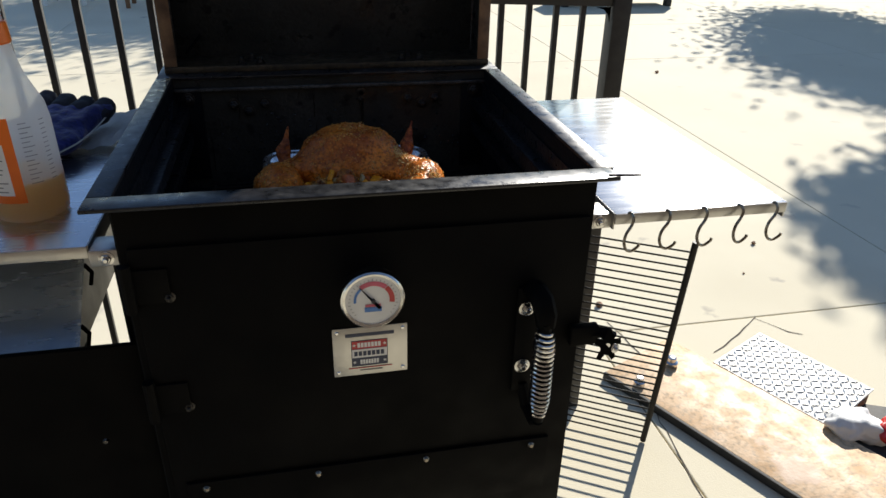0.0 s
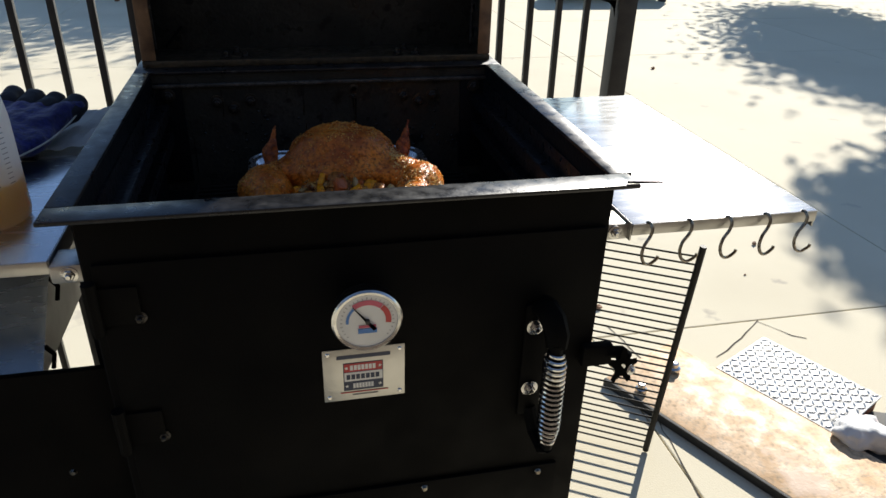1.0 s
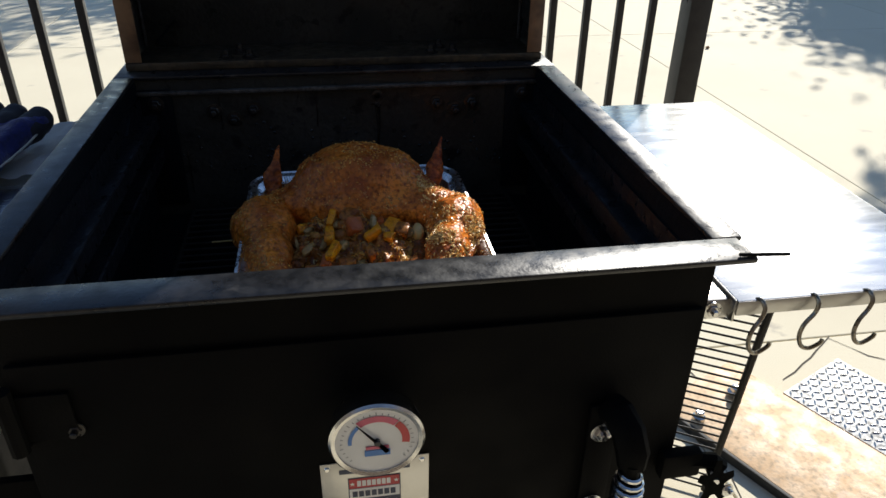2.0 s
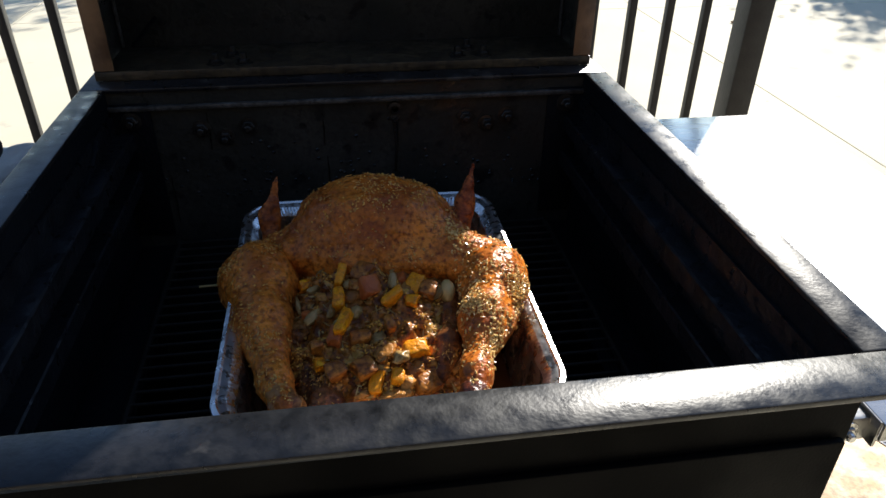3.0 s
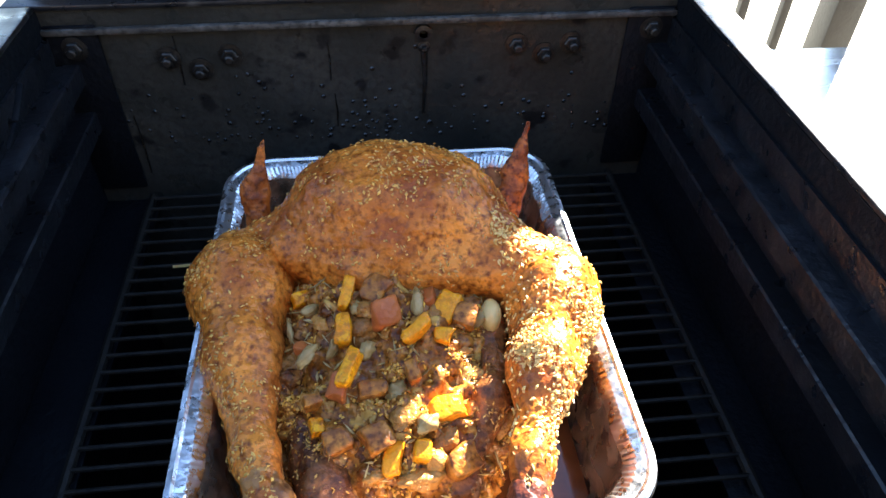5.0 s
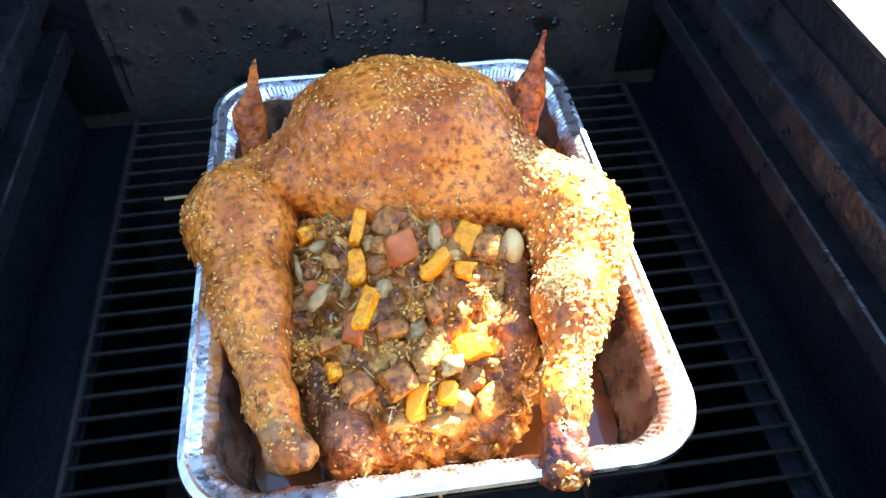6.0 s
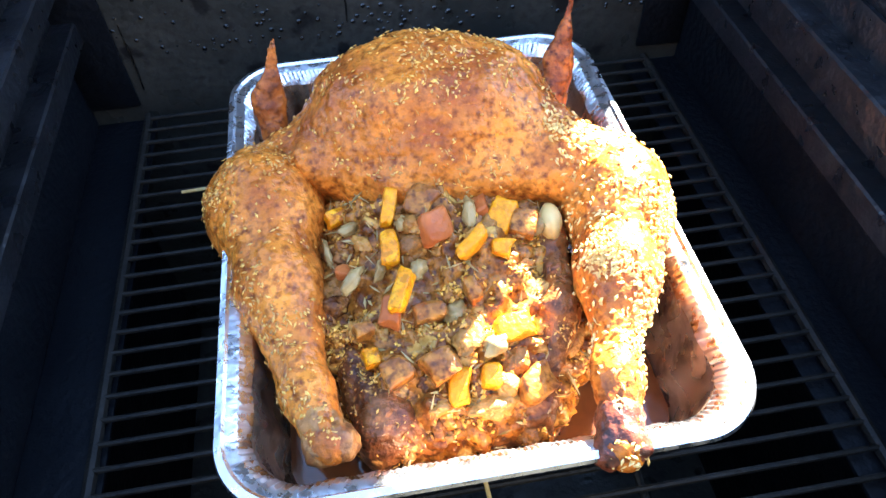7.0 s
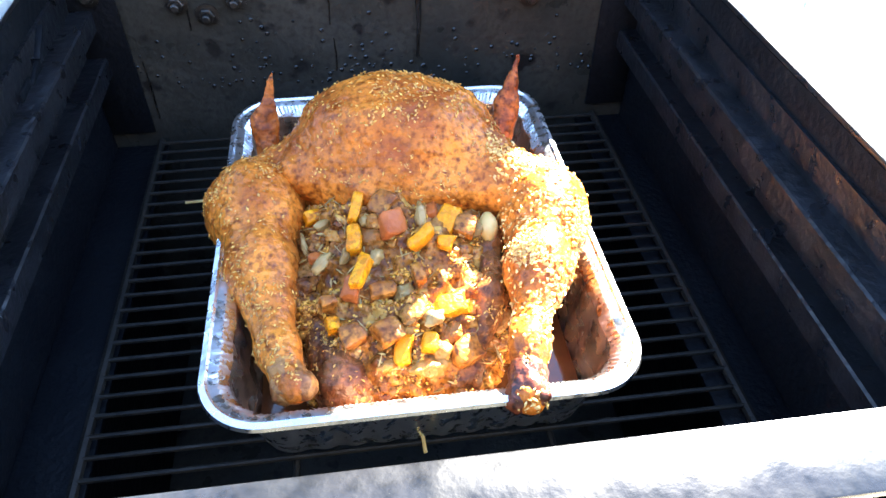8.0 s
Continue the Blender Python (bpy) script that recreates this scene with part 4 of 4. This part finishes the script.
# ---- side shelves ----
def shelf(name, x0, x1, y0, y1, label):
    t = thing(name, ((x0 + x1) / 2, (y0 + y1) / 2, 1.07), label, "shelf")
    part("top", box(x0, x1, y0, y1, 1.0825, 1.085, 0.0008), STAINLESS, t)
    part("front_lip", box(x0, x1, y0 - 0.0008, y0 + 0.0015, 1.070, 1.0845, 0.0006), STAIN_DULL, t)
    part("back_lip", box(x0, x1, y1 - 0.0015, y1 + 0.0008, 1.060, 1.0845, 0.0006), STAIN_DULL, t)
    for x in (x0, x1):
        part("end_lip", box(x - 0.0012, x + 0.0012, y0 + 0.002, y1 - 0.002, 1.062, 1.0845, 0.0006), STAIN_DULL, t)
    return t


right_shelf = shelf("side_shelf", 0.317, 0.566, 0.0, 0.528, "bright stainless side shelf with hooks along its front")
left_shelf = shelf("side_shelf", -0.62, -0.32, 0.016, 0.535, "stainless side shelf carrying a bottle and gloves")
for s, t in ((1, right_shelf), (-1, left_shelf)):
    for y in (0.03, 0.46):
        x0, x1 = sorted((s * 0.2845, s * 0.319))
        part("bracket", box(x0, x1, y - 0.02, y + 0.02, 1.06, 1.0815, 0.003), STAIN_DULL, t)
        part("bolt", hex_bolt((s * 0.300, y - 0.02, 1.071), (0, -1, 0), 0.006, 0.004, 0.003), CHROME, t)

hook_pts = [(0.0, 0.006, 0.008), (0.001, 0.0, 0.0115), (0.002, -0.006, 0.006), (0.0, -0.007, -0.003), (-0.007, -0.008, -0.014), (-0.009, -0.009, -0.026), (-0.005, -0.010, -0.036), (0.003, -0.010, -0.039), (0.011, -0.011, -0.033), (0.0125, -0.011, -0.029)]


def smooth_path(pts, n=5):
    out = []
    for i in range(len(pts) - 1):
        p = [Vector(pts[max(0, min(len(pts) - 1, i + k))]) for k in (-1, 0, 1, 2)]
        for k in range(n):
            t = k / n
            out.append(0.5 * (2 * p[1] + (p[2] - p[0]) * t + (2 * p[0] - 5 * p[1] + 4 * p[2] - p[3]) * t * t + (3 * p[1] - p[0] - 3 * p[2] + p[3]) * t ** 3))
    return out + [Vector(pts[-1])]


hook_me = to_mesh("hook", tube(smooth_path(hook_pts), 0.002, 8))
hook_me.materials.append(HOOK)
for k in range(5):
    h = tagged(new("s_hook", hook_me), "bent steel hook hanging from the shelf edge", "hook", "hooks on the shelf")
    h.matrix_world = pose(0.336 + k * 0.0523, -0.002, 1.0745, 0, 0, (6, -5, 3, 8, -4)[k])

# spray bottle
BX, BY = -0.404, 0.128
bottle = thing("spray_bottle", (BX, BY, 1.085), "clear plastic spray bottle of amber marinade with an orange label", "bottle")
shell = part("bottle_body", lathe([(0, 0.0), (0.036, 0.0), (0.041, 0.004), (0.0425, 0.012), (0.0425, 0.115), (0.040, 0.135), (0.033, 0.152), (0.026, 0.170), (0.021, 0.195), (0.0185, 0.225), (0.0175, 0.24), (0, 0.24)], 48, at=(BX, BY, 1.0853)), PLASTIC, bottle)
part("marinade", lathe([(0, 0.003), (0.034, 0.003), (0.0405, 0.010), (0.0405, 0.051), (0, 0.051)], 40, at=(BX, BY, 1.0853)), MARINADE, bottle, "amber liquid")
part("neck_band", lathe([(0.0215, 0.205), (0.0225, 0.207), (0.021, 0.228), (0.0195, 0.229)], 40, at=(BX, BY, 1.0853)), ORANGE, bottle, "orange neck band")
part("label", lathe([(0.0429, 0.028), (0.0429, 0.130)], 20, at=(BX, BY, 1.0853), start=180, sweep=105), ORANGE, bottle, "orange and white label")
part("label_panel", lathe([(0.0432, 0.038), (0.0432, 0.100)], 18, at=(BX, BY, 1.0853), start=185, sweep=85), PAPER, bottle)
for k in range(10):
    part("text_bar", lathe([(0.0434, 0.042 + k * 0.0055), (0.0434, 0.0435 + k * 0.0055)], 12, at=(BX, BY, 1.0853), start=190, sweep=(72, 66, 75, 60, 70)[k % 5]), GREY_INK, bottle)
for k in range(14):
    part("scale_mark", lathe([(0.0428, 0.050 + k * 0.0055), (0.0428, 0.051 + k * 0.0055)], 3, at=(BX, BY, 1.0853), start=297, sweep=12 if k % 2 else 18), GREY_INK, bottle)
    part("scale_mark", lathe([(0.0428, 0.050 + k * 0.0055), (0.0428, 0.051 + k * 0.0055)], 3, at=(BX, BY, 1.0853), start=330, sweep=10), GREY_INK, bottle)
part("cap", lathe([(0.0185, 0.238), (0.0185, 0.262), (0.012, 0.27), (0, 0.27)], 24, at=(BX, BY, 1.0853)), PAPER, bottle)


# gloves on a folded paper
paper = thing("paper_towel", (-0.40, 0.42, 1.0855), "crumpled white paper towel under the gloves", "paper")
pm = bmesh.new()
n = 22
grid = [[pm.verts.new((-0.462 + 0.130 * i / n + 0.006 * noise.noise(Vector((i * 0.3, j * 0.3, 1))), 0.34 + 0.18 * j / n + 0.006 * noise.noise(Vector((i * 0.3, j * 0.3, 5))),
                       1.0880 + 0.013 * abs(noise.noise(Vector((i * 0.22, j * 0.22, 9)))) + 0.03 * max(0, i / n - 0.55))) for j in range(n + 1)] for i in range(n + 1)]
for i in range(n):
    for j in range(n):
        pm.faces.new((grid[i][j], grid[i + 1][j], grid[i + 1][j + 1], grid[i][j + 1]))
bmesh.ops.solidify(pm, geom=pm.faces[:], thickness=0.0012)
part("sheet", pm, PAPER, paper, smooth=60)

glove = thing("work_glove", (-0.45, 0.40, 1.095), "blue suede barbecue gloves with dark fingertips and pale stitching", "glove")


def glove_field(X, Y, Z):
    palm = ellipsoid(X, Y, Z, (-0.455, 0.335, 1.112), (0.068, 0.105, 0.024), -18)
    cuff = ellipsoid(X, Y, Z, (-0.50, 0.25, 1.110), (0.07, 0.085, 0.023), -20)
    fingers = [bone_sdf(X, Y, Z, (-0.47 + 0.023 * k, 0.385 - 0.008 * k, 1.118), (-0.462 + 0.030 * k, 0.455 - 0.012 * k, 1.135 - 0.002 * k), 0.017, 0.0145) for k in range(4)]
    return soft_all([palm, cuff] + fingers, 0.010)


part("glove_body", sdf_mesh("glove_body", glove_field, (-0.60, 0.15, 1.084), (-0.33, 0.50, 1.16), 0.0038, ((25, 0.006), (70, 0.003))), SUEDE, glove)
for k in range(4):
    a, b = (-0.4645 + 0.0285 * k, 0.435 - 0.011 * k, 1.131 - 0.002 * k), (-0.461 + 0.0305 * k, 0.462 - 0.0125 * k, 1.137 - 0.002 * k)
    part("fingertip", sdf_mesh("fingertip", lambda X, Y, Z, a=a, b=b: bone_sdf(X, Y, Z, a, b, 0.0172, 0.0150), tuple(Vector(a) - Vector((0.04, 0.04, 0.04))), tuple(Vector(b) + Vector((0.04, 0.04, 0.04))), 0.0035, ((60, 0.003),)),
         SUEDE_DARK, glove, "dark leather fingertip")
part("stitching", tube(smooth_path([(-0.365, 0.40, 1.124), (-0.372, 0.36, 1.119), (-0.385, 0.31, 1.114), (-0.405, 0.27, 1.111), (-0.43, 0.235, 1.108)]), 0.0013, 6), THREAD, glove, "pale seam")

# steel side box under the left shelf
sbox = thing("side_box", (-0.56, 0.2, 0.0), "stainless drop box with a sloping lid on a black cabinet", "box")
o = bmesh.new()
f = o.faces.new([o.verts.new((-0.80, y, z)) for y, z in ((0.055, 0.905), (0.055, 0.925), (0.15, 1.005), (0.42, 1.005), (0.42, 0.905))])
r = bmesh.ops.extrude_face_region(o, geom=[f])
bmesh.ops.translate(o, verts=[v for v in r["geom"] if isinstance(v, bmesh.types.BMVert)], vec=(0.428, 0, 0))
bmesh.ops.bevel(o, geom=o.edges[:], offset=0.002, segments=2, affect="EDGES")
part("steel_body", o, STAIN_DULL, sbox)
o = bmesh.new()
o.faces.new([o.verts.new(p) for p in ((-0.81, 0.045, 0.922), (-0.366, 0.045, 0.922), (-0.366, 0.153, 1.012), (-0.81, 0.153, 1.012))])
bmesh.ops.solidify(o, geom=o.faces[:], thickness=0.004)
part("sloping_lid", o, STAINLESS, sbox)
for y, z in ((0.075, 0.93), (0.14, 0.985)):
    part("latch_clip", tube([(-0.366, y, z + 0.014), (-0.36, y + 0.004, z), (-0.364, y + 0.002, z - 0.018)], 0.003, 6), BLACK, sbox)
part("black_cabinet", box(-0.82, -0.52, 0.03, 0.45, 0.05, 0.90, 0.004), BLACK, sbox)
part("front_plate", box(-0.82, -0.290, 0.018, 0.0275, 0.05, 0.945, 0.002), BLACK, sbox)
part("pipe", tube([(-0.302, 0.07, 0.05), (-0.302, 0.07, 1.03), (-0.302, 0.085, 1.04)], 0.009, 12), BLACK, sbox)
for x, z in ((-0.352, 0.80), (-0.335, 0.66)):
    part("screw", lathe([(0, 0.003), (0.003, 0.0028), (0.0045, 0)], 10, (0, -1, 0), (x, 0.018, z)), HOOK, sbox)

# ---- fence behind ----
def fy(x):
    return 0.845 + 0.06 * x


fence = thing("metal_fence", (0, 0.85, 0), "black metal picket fence behind the grill", "fence")
for k in range(20):
    x = 0.6125 - 0.0684 * k
    part("picket", box(x - 0.0065, x + 0.0065, fy(x) - 0.0065, fy(x) + 0.0065, 0.06, 1.30, 0.001), FENCE, fence)
for x in (0.706, -0.70):
    part("post", box(x - 0.023, x + 0.023, fy(x) - 0.023, fy(x) + 0.023, 0.0, 1.42, 0.003), FENCE, fence)
for za, zb in ((1.255, 1.206), (0.10, 0.085)):
    o = bmesh.new()
    ends = [[o.verts.new((x, fy(x) + dy, z + dz)) for dy, dz in ((-0.014, 0), (0.014, 0), (0.014, 0.038), (-0.014, 0.038))] for x, z in ((-0.677, za), (0.682, zb))]
    for k in range(4):
        o.faces.new((ends[0][k], ends[0][(k + 1) % 4], ends[1][(k + 1) % 4], ends[1][k]))
    o.faces.new(ends[0]), o.faces.new(ends[1])
    bmesh.ops.bevel(o, geom=o.edges[:], offset=0.002, segments=2, affect="EDGES")
    part("rail", o, FENCE, fence)
g = bmesh.new()
g.faces.new([g.verts.new((x, fy(0.67) - 0.010, z)) for x, z in ((0.680, 1.2045), (0.641, 1.2045), (0.662, 1.199), (0.674, 1.187), (0.680, 1.165))])
bmesh.ops.solidify(g, geom=g.faces[:], thickness=-0.02)
part("gusset", g, FENCE, fence)

# ---- spare grate leaning by the grill ----
spare = thing("spare_grate", (0.77, 0.72, 0.0), "spare black wire grate leaning upright beside the grill", "grate")
A0, A1 = Vector((0.858, 0.676, 0.006)), Vector((0.878, 0.645, 0.676))
B0, B1 = Vector((0.628, 0.815, 0.006)), Vector((0.648, 0.784, 0.676))
for p, q in ((A0, A1), (B0, B1)):
    part("frame_bar", tube([tuple(p), tuple(q)], 0.0085, 8), WIRE, spare)
for k in range(29):
    u = 0.012 + k * 0.0337
    part("bar", tube([tuple(A0.lerp(A1, u)), tuple(B0.lerp(B1, u))], 0.0027, 6), WIRE, spare)

# ---- things on the ground to the side ----
D, W = Vector((0.437, -0.9, 0)).normalized(), Vector((0.9, 0.437, 0)).normalized()
P = Vector((0.872, 0.985, 0))
board = thing("tan_board", tuple(P + D * 0.5), "long tan board with a dark edge lying on the patio", "board")
part("panel", prism([tuple((P + D * a + W * b).xy) for a, b in ((0, 0), (1.5, 0), (1.5, 0.335), (0, 0.335))], 0.006, 0.026, 0.003), BOARD, board)
part("dark_edge", prism([tuple((P + D * a + W * b).xy) for a, b in ((0.0, -0.012), (1.5, -0.012), (1.5, -0.001), (0.0, -0.001))], 0.0, 0.027, 0.002), DARK, board)
part("underside", prism([tuple((P + D * a + W * b).xy) for a, b in ((0.01, 0.01), (1.49, 0.01), (1.49, 0.325), (0.01, 0.325))], 0.0, 0.0055), DARK, board)
for q, s in ((Vector((0.949, 0.897, 0.027)), 1.0), (Vector((1.104, 0.978, 0.027)), 1.25)):
    fit_ = thing("metal_fitting", tuple(q), "small shiny metal fitting lying on the board", "fitting")
    part("collar", lathe([(0, 0), (0.017 * s, 0), (0.018 * s, 0.004), (0.018 * s, 0.014), (0.012 * s, 0.018), (0.012 * s, 0.03), (0.009 * s, 0.032), (0, 0.032)], 20, at=q), CHROME, fit_)

RAMP = [Vector(p) for p in ((1.261, 0.975, 0.020), (1.437, 0.609, 0.020), (1.646, 0.693, 0.069), (1.476, 1.046, 0.069))]


def on_ramp(u, v, lift=0.0):
    """A point of the sloping plate: u along its low edge, v up the slope."""
    return RAMP[0].lerp(RAMP[1], u).lerp(RAMP[3].lerp(RAMP[2], u), v) + Vector((0, 0, lift))


def slab_on_ramp(u0, u1, v0, v1, low, high):
    """A slab that follows the slope; low None reaches down to the ground."""
    own = bmesh.new()
    corners = ((u0, v0), (u1, v0), (u1, v1), (u0, v1))
    top = [own.verts.new(on_ramp(u, v, high)) for u, v in corners]
    base = [own.verts.new(on_ramp(u, v, low) if low is not None else (*on_ramp(u, v).xy, 0.0)) for u, v in corners]
    own.faces.new(top), own.faces.new(base[::-1])
    for k in range(4):
        own.faces.new((top[k], base[k], base[(k + 1) % 4], top[(k + 1) % 4]))
    bmesh.ops.bevel(own, geom=own.edges[:], offset=0.0012, segments=2, affect="EDGES")
    return own


step = thing("tread_ramp", tuple(on_ramp(0.5, 0.5).xy) + (0.0,), "low wooden ramp topped with shiny diamond tread plate", "ramp")
part("wooden_base", slab_on_ramp(0.02, 0.985, 0.03, 0.97, None, -0.0055), WOOD, step)
part("plate", slab_on_ramp(0.0, 1.0, 0.0, 1.0, -0.005, 0.0), TREAD, step)
part("dark_edge", slab_on_ramp(0.0, 1.0, -0.03, -0.004, None, -0.004), DARK, step, "dark rubber edge")
lz, lf = [], []
td, tw, up = (RAMP[1] - RAMP[0]).normalized(), (RAMP[3] - RAMP[0]).normalized(), Vector((0, 0, 0.0022))
rows, columns = 19, 12
for i in range(rows):
    for j in range(columns):
        c = on_ramp((i + 0.7) / (rows + 0.4), (j + 0.7) / (columns + 0.4))
        u = (td + tw if (i + j) % 2 else td - tw).normalized()
        v = (td - tw if (i + j) % 2 else td + tw).normalized()
        s = len(lz)
        lz += [tuple(c + u * 0.012), tuple(c + v * 0.0035), tuple(c - u * 0.012), tuple(c - v * 0.0035), tuple(c + u * 0.006 + up), tuple(c - u * 0.006 + up)]
        lf += [(s, s + 1, s + 4), (s + 3, s, s + 4), (s + 1, s + 2, s + 5), (s + 2, s + 3, s + 5), (s + 1, s + 5, s + 4), (s + 5, s + 3, s + 4)]
me = bpy.data.meshes.new("tread_bumps")
me.from_pydata(lz, [], lf)
part("tread_pattern", me, TREAD, step)["kind"] = "stuff"

bag = thing("plastic_bag", (1.50, 0.53, 0.0), "crumpled red and white plastic bag lying on the patio", "bag")


def bag_field(cx, cy, s):
    def f(X, Y, Z):
        return soft_all([ellipsoid(X, Y, Z, (cx, cy, 0.035 * s), (0.085 * s, 0.06 * s, 0.035 * s), 20), ellipsoid(X, Y, Z, (cx + 0.05 * s, cy - 0.04 * s, 0.03 * s), (0.06 * s, 0.05 * s, 0.03 * s), -15)], 0.02)
    return f


part("white_side", sdf_mesh("white_side", bag_field(1.49, 0.60, 1.0), (1.35, 0.47, 0.0), (1.66, 0.72, 0.12), 0.008, ((22, 0.014), (60, 0.006))), PAPER, bag)
part("red_side", sdf_mesh("red_side", lambda X, Y, Z: ellipsoid(X, Y, Z, (1.585, 0.545, 0.045), (0.07, 0.03, 0.028), 30), (1.48, 0.45, 0.0), (1.69, 0.64, 0.1), 0.006, ((30, 0.012), (70, 0.005))), RED_PLASTIC, bag, "red printed side")
tray = thing("black_tray", (1.52, 0.47, 0), "flat black tray lying on the patio", "tray")
part("tray_body", prism([(1.40, 0.50), (1.62, 0.36), (1.80, 0.62), (1.62, 0.70)], 0.0, 0.012, 0.003), DARK, tray)

for k, (x, y, s) in enumerate(((1.958, 1.797, 0.014), (1.034, 1.414, 0.016), (2.3, 2.35, 0.006), (1.75, 1.55, 0.006), (2.62, 1.5, 0.007), (3.1, 5.0, 0.02))):
    pebble = thing("dry_leaf", (x, y, 0), "small brown dry leaf on the patio", "leaf")
    part("leaf_blade", sdf_mesh("leaf_blade", lambda X, Y, Z, x=x, y=y, s=s: ellipsoid(X, Y, Z, (x, y, s * 0.5), (s, s * 0.7, s * 0.5), 30), (x - 2 * s, y - 2 * s, -s * 0.2), (x + 2 * s, y + 2 * s, 2 * s), s / 5, ((90, s * 0.5),)), WOOD, pebble)

# ---- far side of the patio ----
planter = thing("low_planter", (4.4, 8.75, 0), "low dark planter box at the far side of the patio", "planter")
part("box", box(3.55, 5.2, 8.62, 9.1, 0.10, 0.42, 0.01), DARK, planter)
for x in (3.62, 5.13):
    part("foot", box(x - 0.04, x + 0.04, 8.65, 8.75, 0.0, 0.0995, 0.004), DARK, planter)
for k, (x, y) in enumerate(((-2.75, 9.45), (-1.75, 9.2))):
    chair = thing("patio_chair", (x, y, 0), "wooden patio chair at the far side of the patio", "chair", "patio chairs")
    part("seat", box(x - 0.25, x + 0.25, y - 0.24, y + 0.24, 0.40, 0.44, 0.01), WOOD, chair)
    part("backrest", box(x - 0.25, x + 0.25, y + 0.22, y + 0.26, 0.46, 0.9, 0.01), WOOD, chair)
    for dx in (-0.22, 0.22):
        for dy in (-0.2, 0.2):
            part("leg", box(x + dx - 0.025, x + dx + 0.025, y + dy - 0.025, y + dy + 0.025, 0.0, 0.399, 0.004), PAPER if k == 0 else WOOD, chair)


def tree(name, x, y, height, spread, leaves, seed, label):
    """Tapered trunk, forked limbs and a loose crown of small leaf blades."""
    rng = np.random.default_rng(seed)
    t = thing(name, (x, y, 0), label, "tree")
    limbs = tube([(x, y, 0), (x + 0.1, y, height * 0.25), (x, y + 0.1, height * 0.5)], [0.2, 0.16, 0.13], 10)
    ends = []
    for k in range(12):
        a, r = rng.uniform(0, 6.28), spread * rng.uniform(0.35, 0.95)
        e = Vector((x + r * math.cos(a), y + r * math.sin(a), height * rng.uniform(0.65, 1.1)))
        ends.append(e)
        m = Vector((x, y + 0.1, height * 0.48)).lerp(e, 0.5) + Vector((0, 0, 0.25))
        limbs = tube([(x, y + 0.1, height * 0.45), tuple(m), tuple(e)], [0.08, 0.05, 0.015], 6, limbs)
    part("trunk", limbs, BARK, t)
    hub = np.array([tuple(e) for e in ends])[rng.integers(len(ends), size=leaves)]
    c = hub + rng.normal(0, spread * 0.19, (leaves, 3)) * np.array((1, 1, 0.6))
    a, b = rng.normal(0, 1, (leaves, 3)), rng.normal(0, 1, (leaves, 3))
    a /= np.linalg.norm(a, axis=1)[:, None]
    b -= a * (a * b).sum(1)[:, None]
    b /= np.linalg.norm(b, axis=1)[:, None]
    s = rng.uniform(0.04, 0.075, (leaves, 1))
    verts = np.stack([c - a * s, c + b * s * 0.5, c + a * s, c - b * s * 0.5], 1).reshape(-1, 3).tolist()
    faces = np.arange(leaves * 4).reshape(-1, 4).tolist()
    me = bpy.data.meshes.new("crown")
    me.from_pydata(verts, [], faces)
    part("crown", me, LEAF, t)


tree("shade_tree", 11.0, 10.4, 4.6, 2.3, 80000, 1, "leafy tree that shades the patio")
tree("shade_tree", 9.25, 8.0, 4.2, 1.45, 48000, 7, "young leafy tree that shades the patio")
tree("shade_tree", 8.35, 7.35, 4.2, 1.05, 44000, 4, "young leafy tree that shades the patio")
tree("shade_tree", 2.82, 13.54, 4.6, 2.4, 30000, 2, "leafy tree beyond the patio")
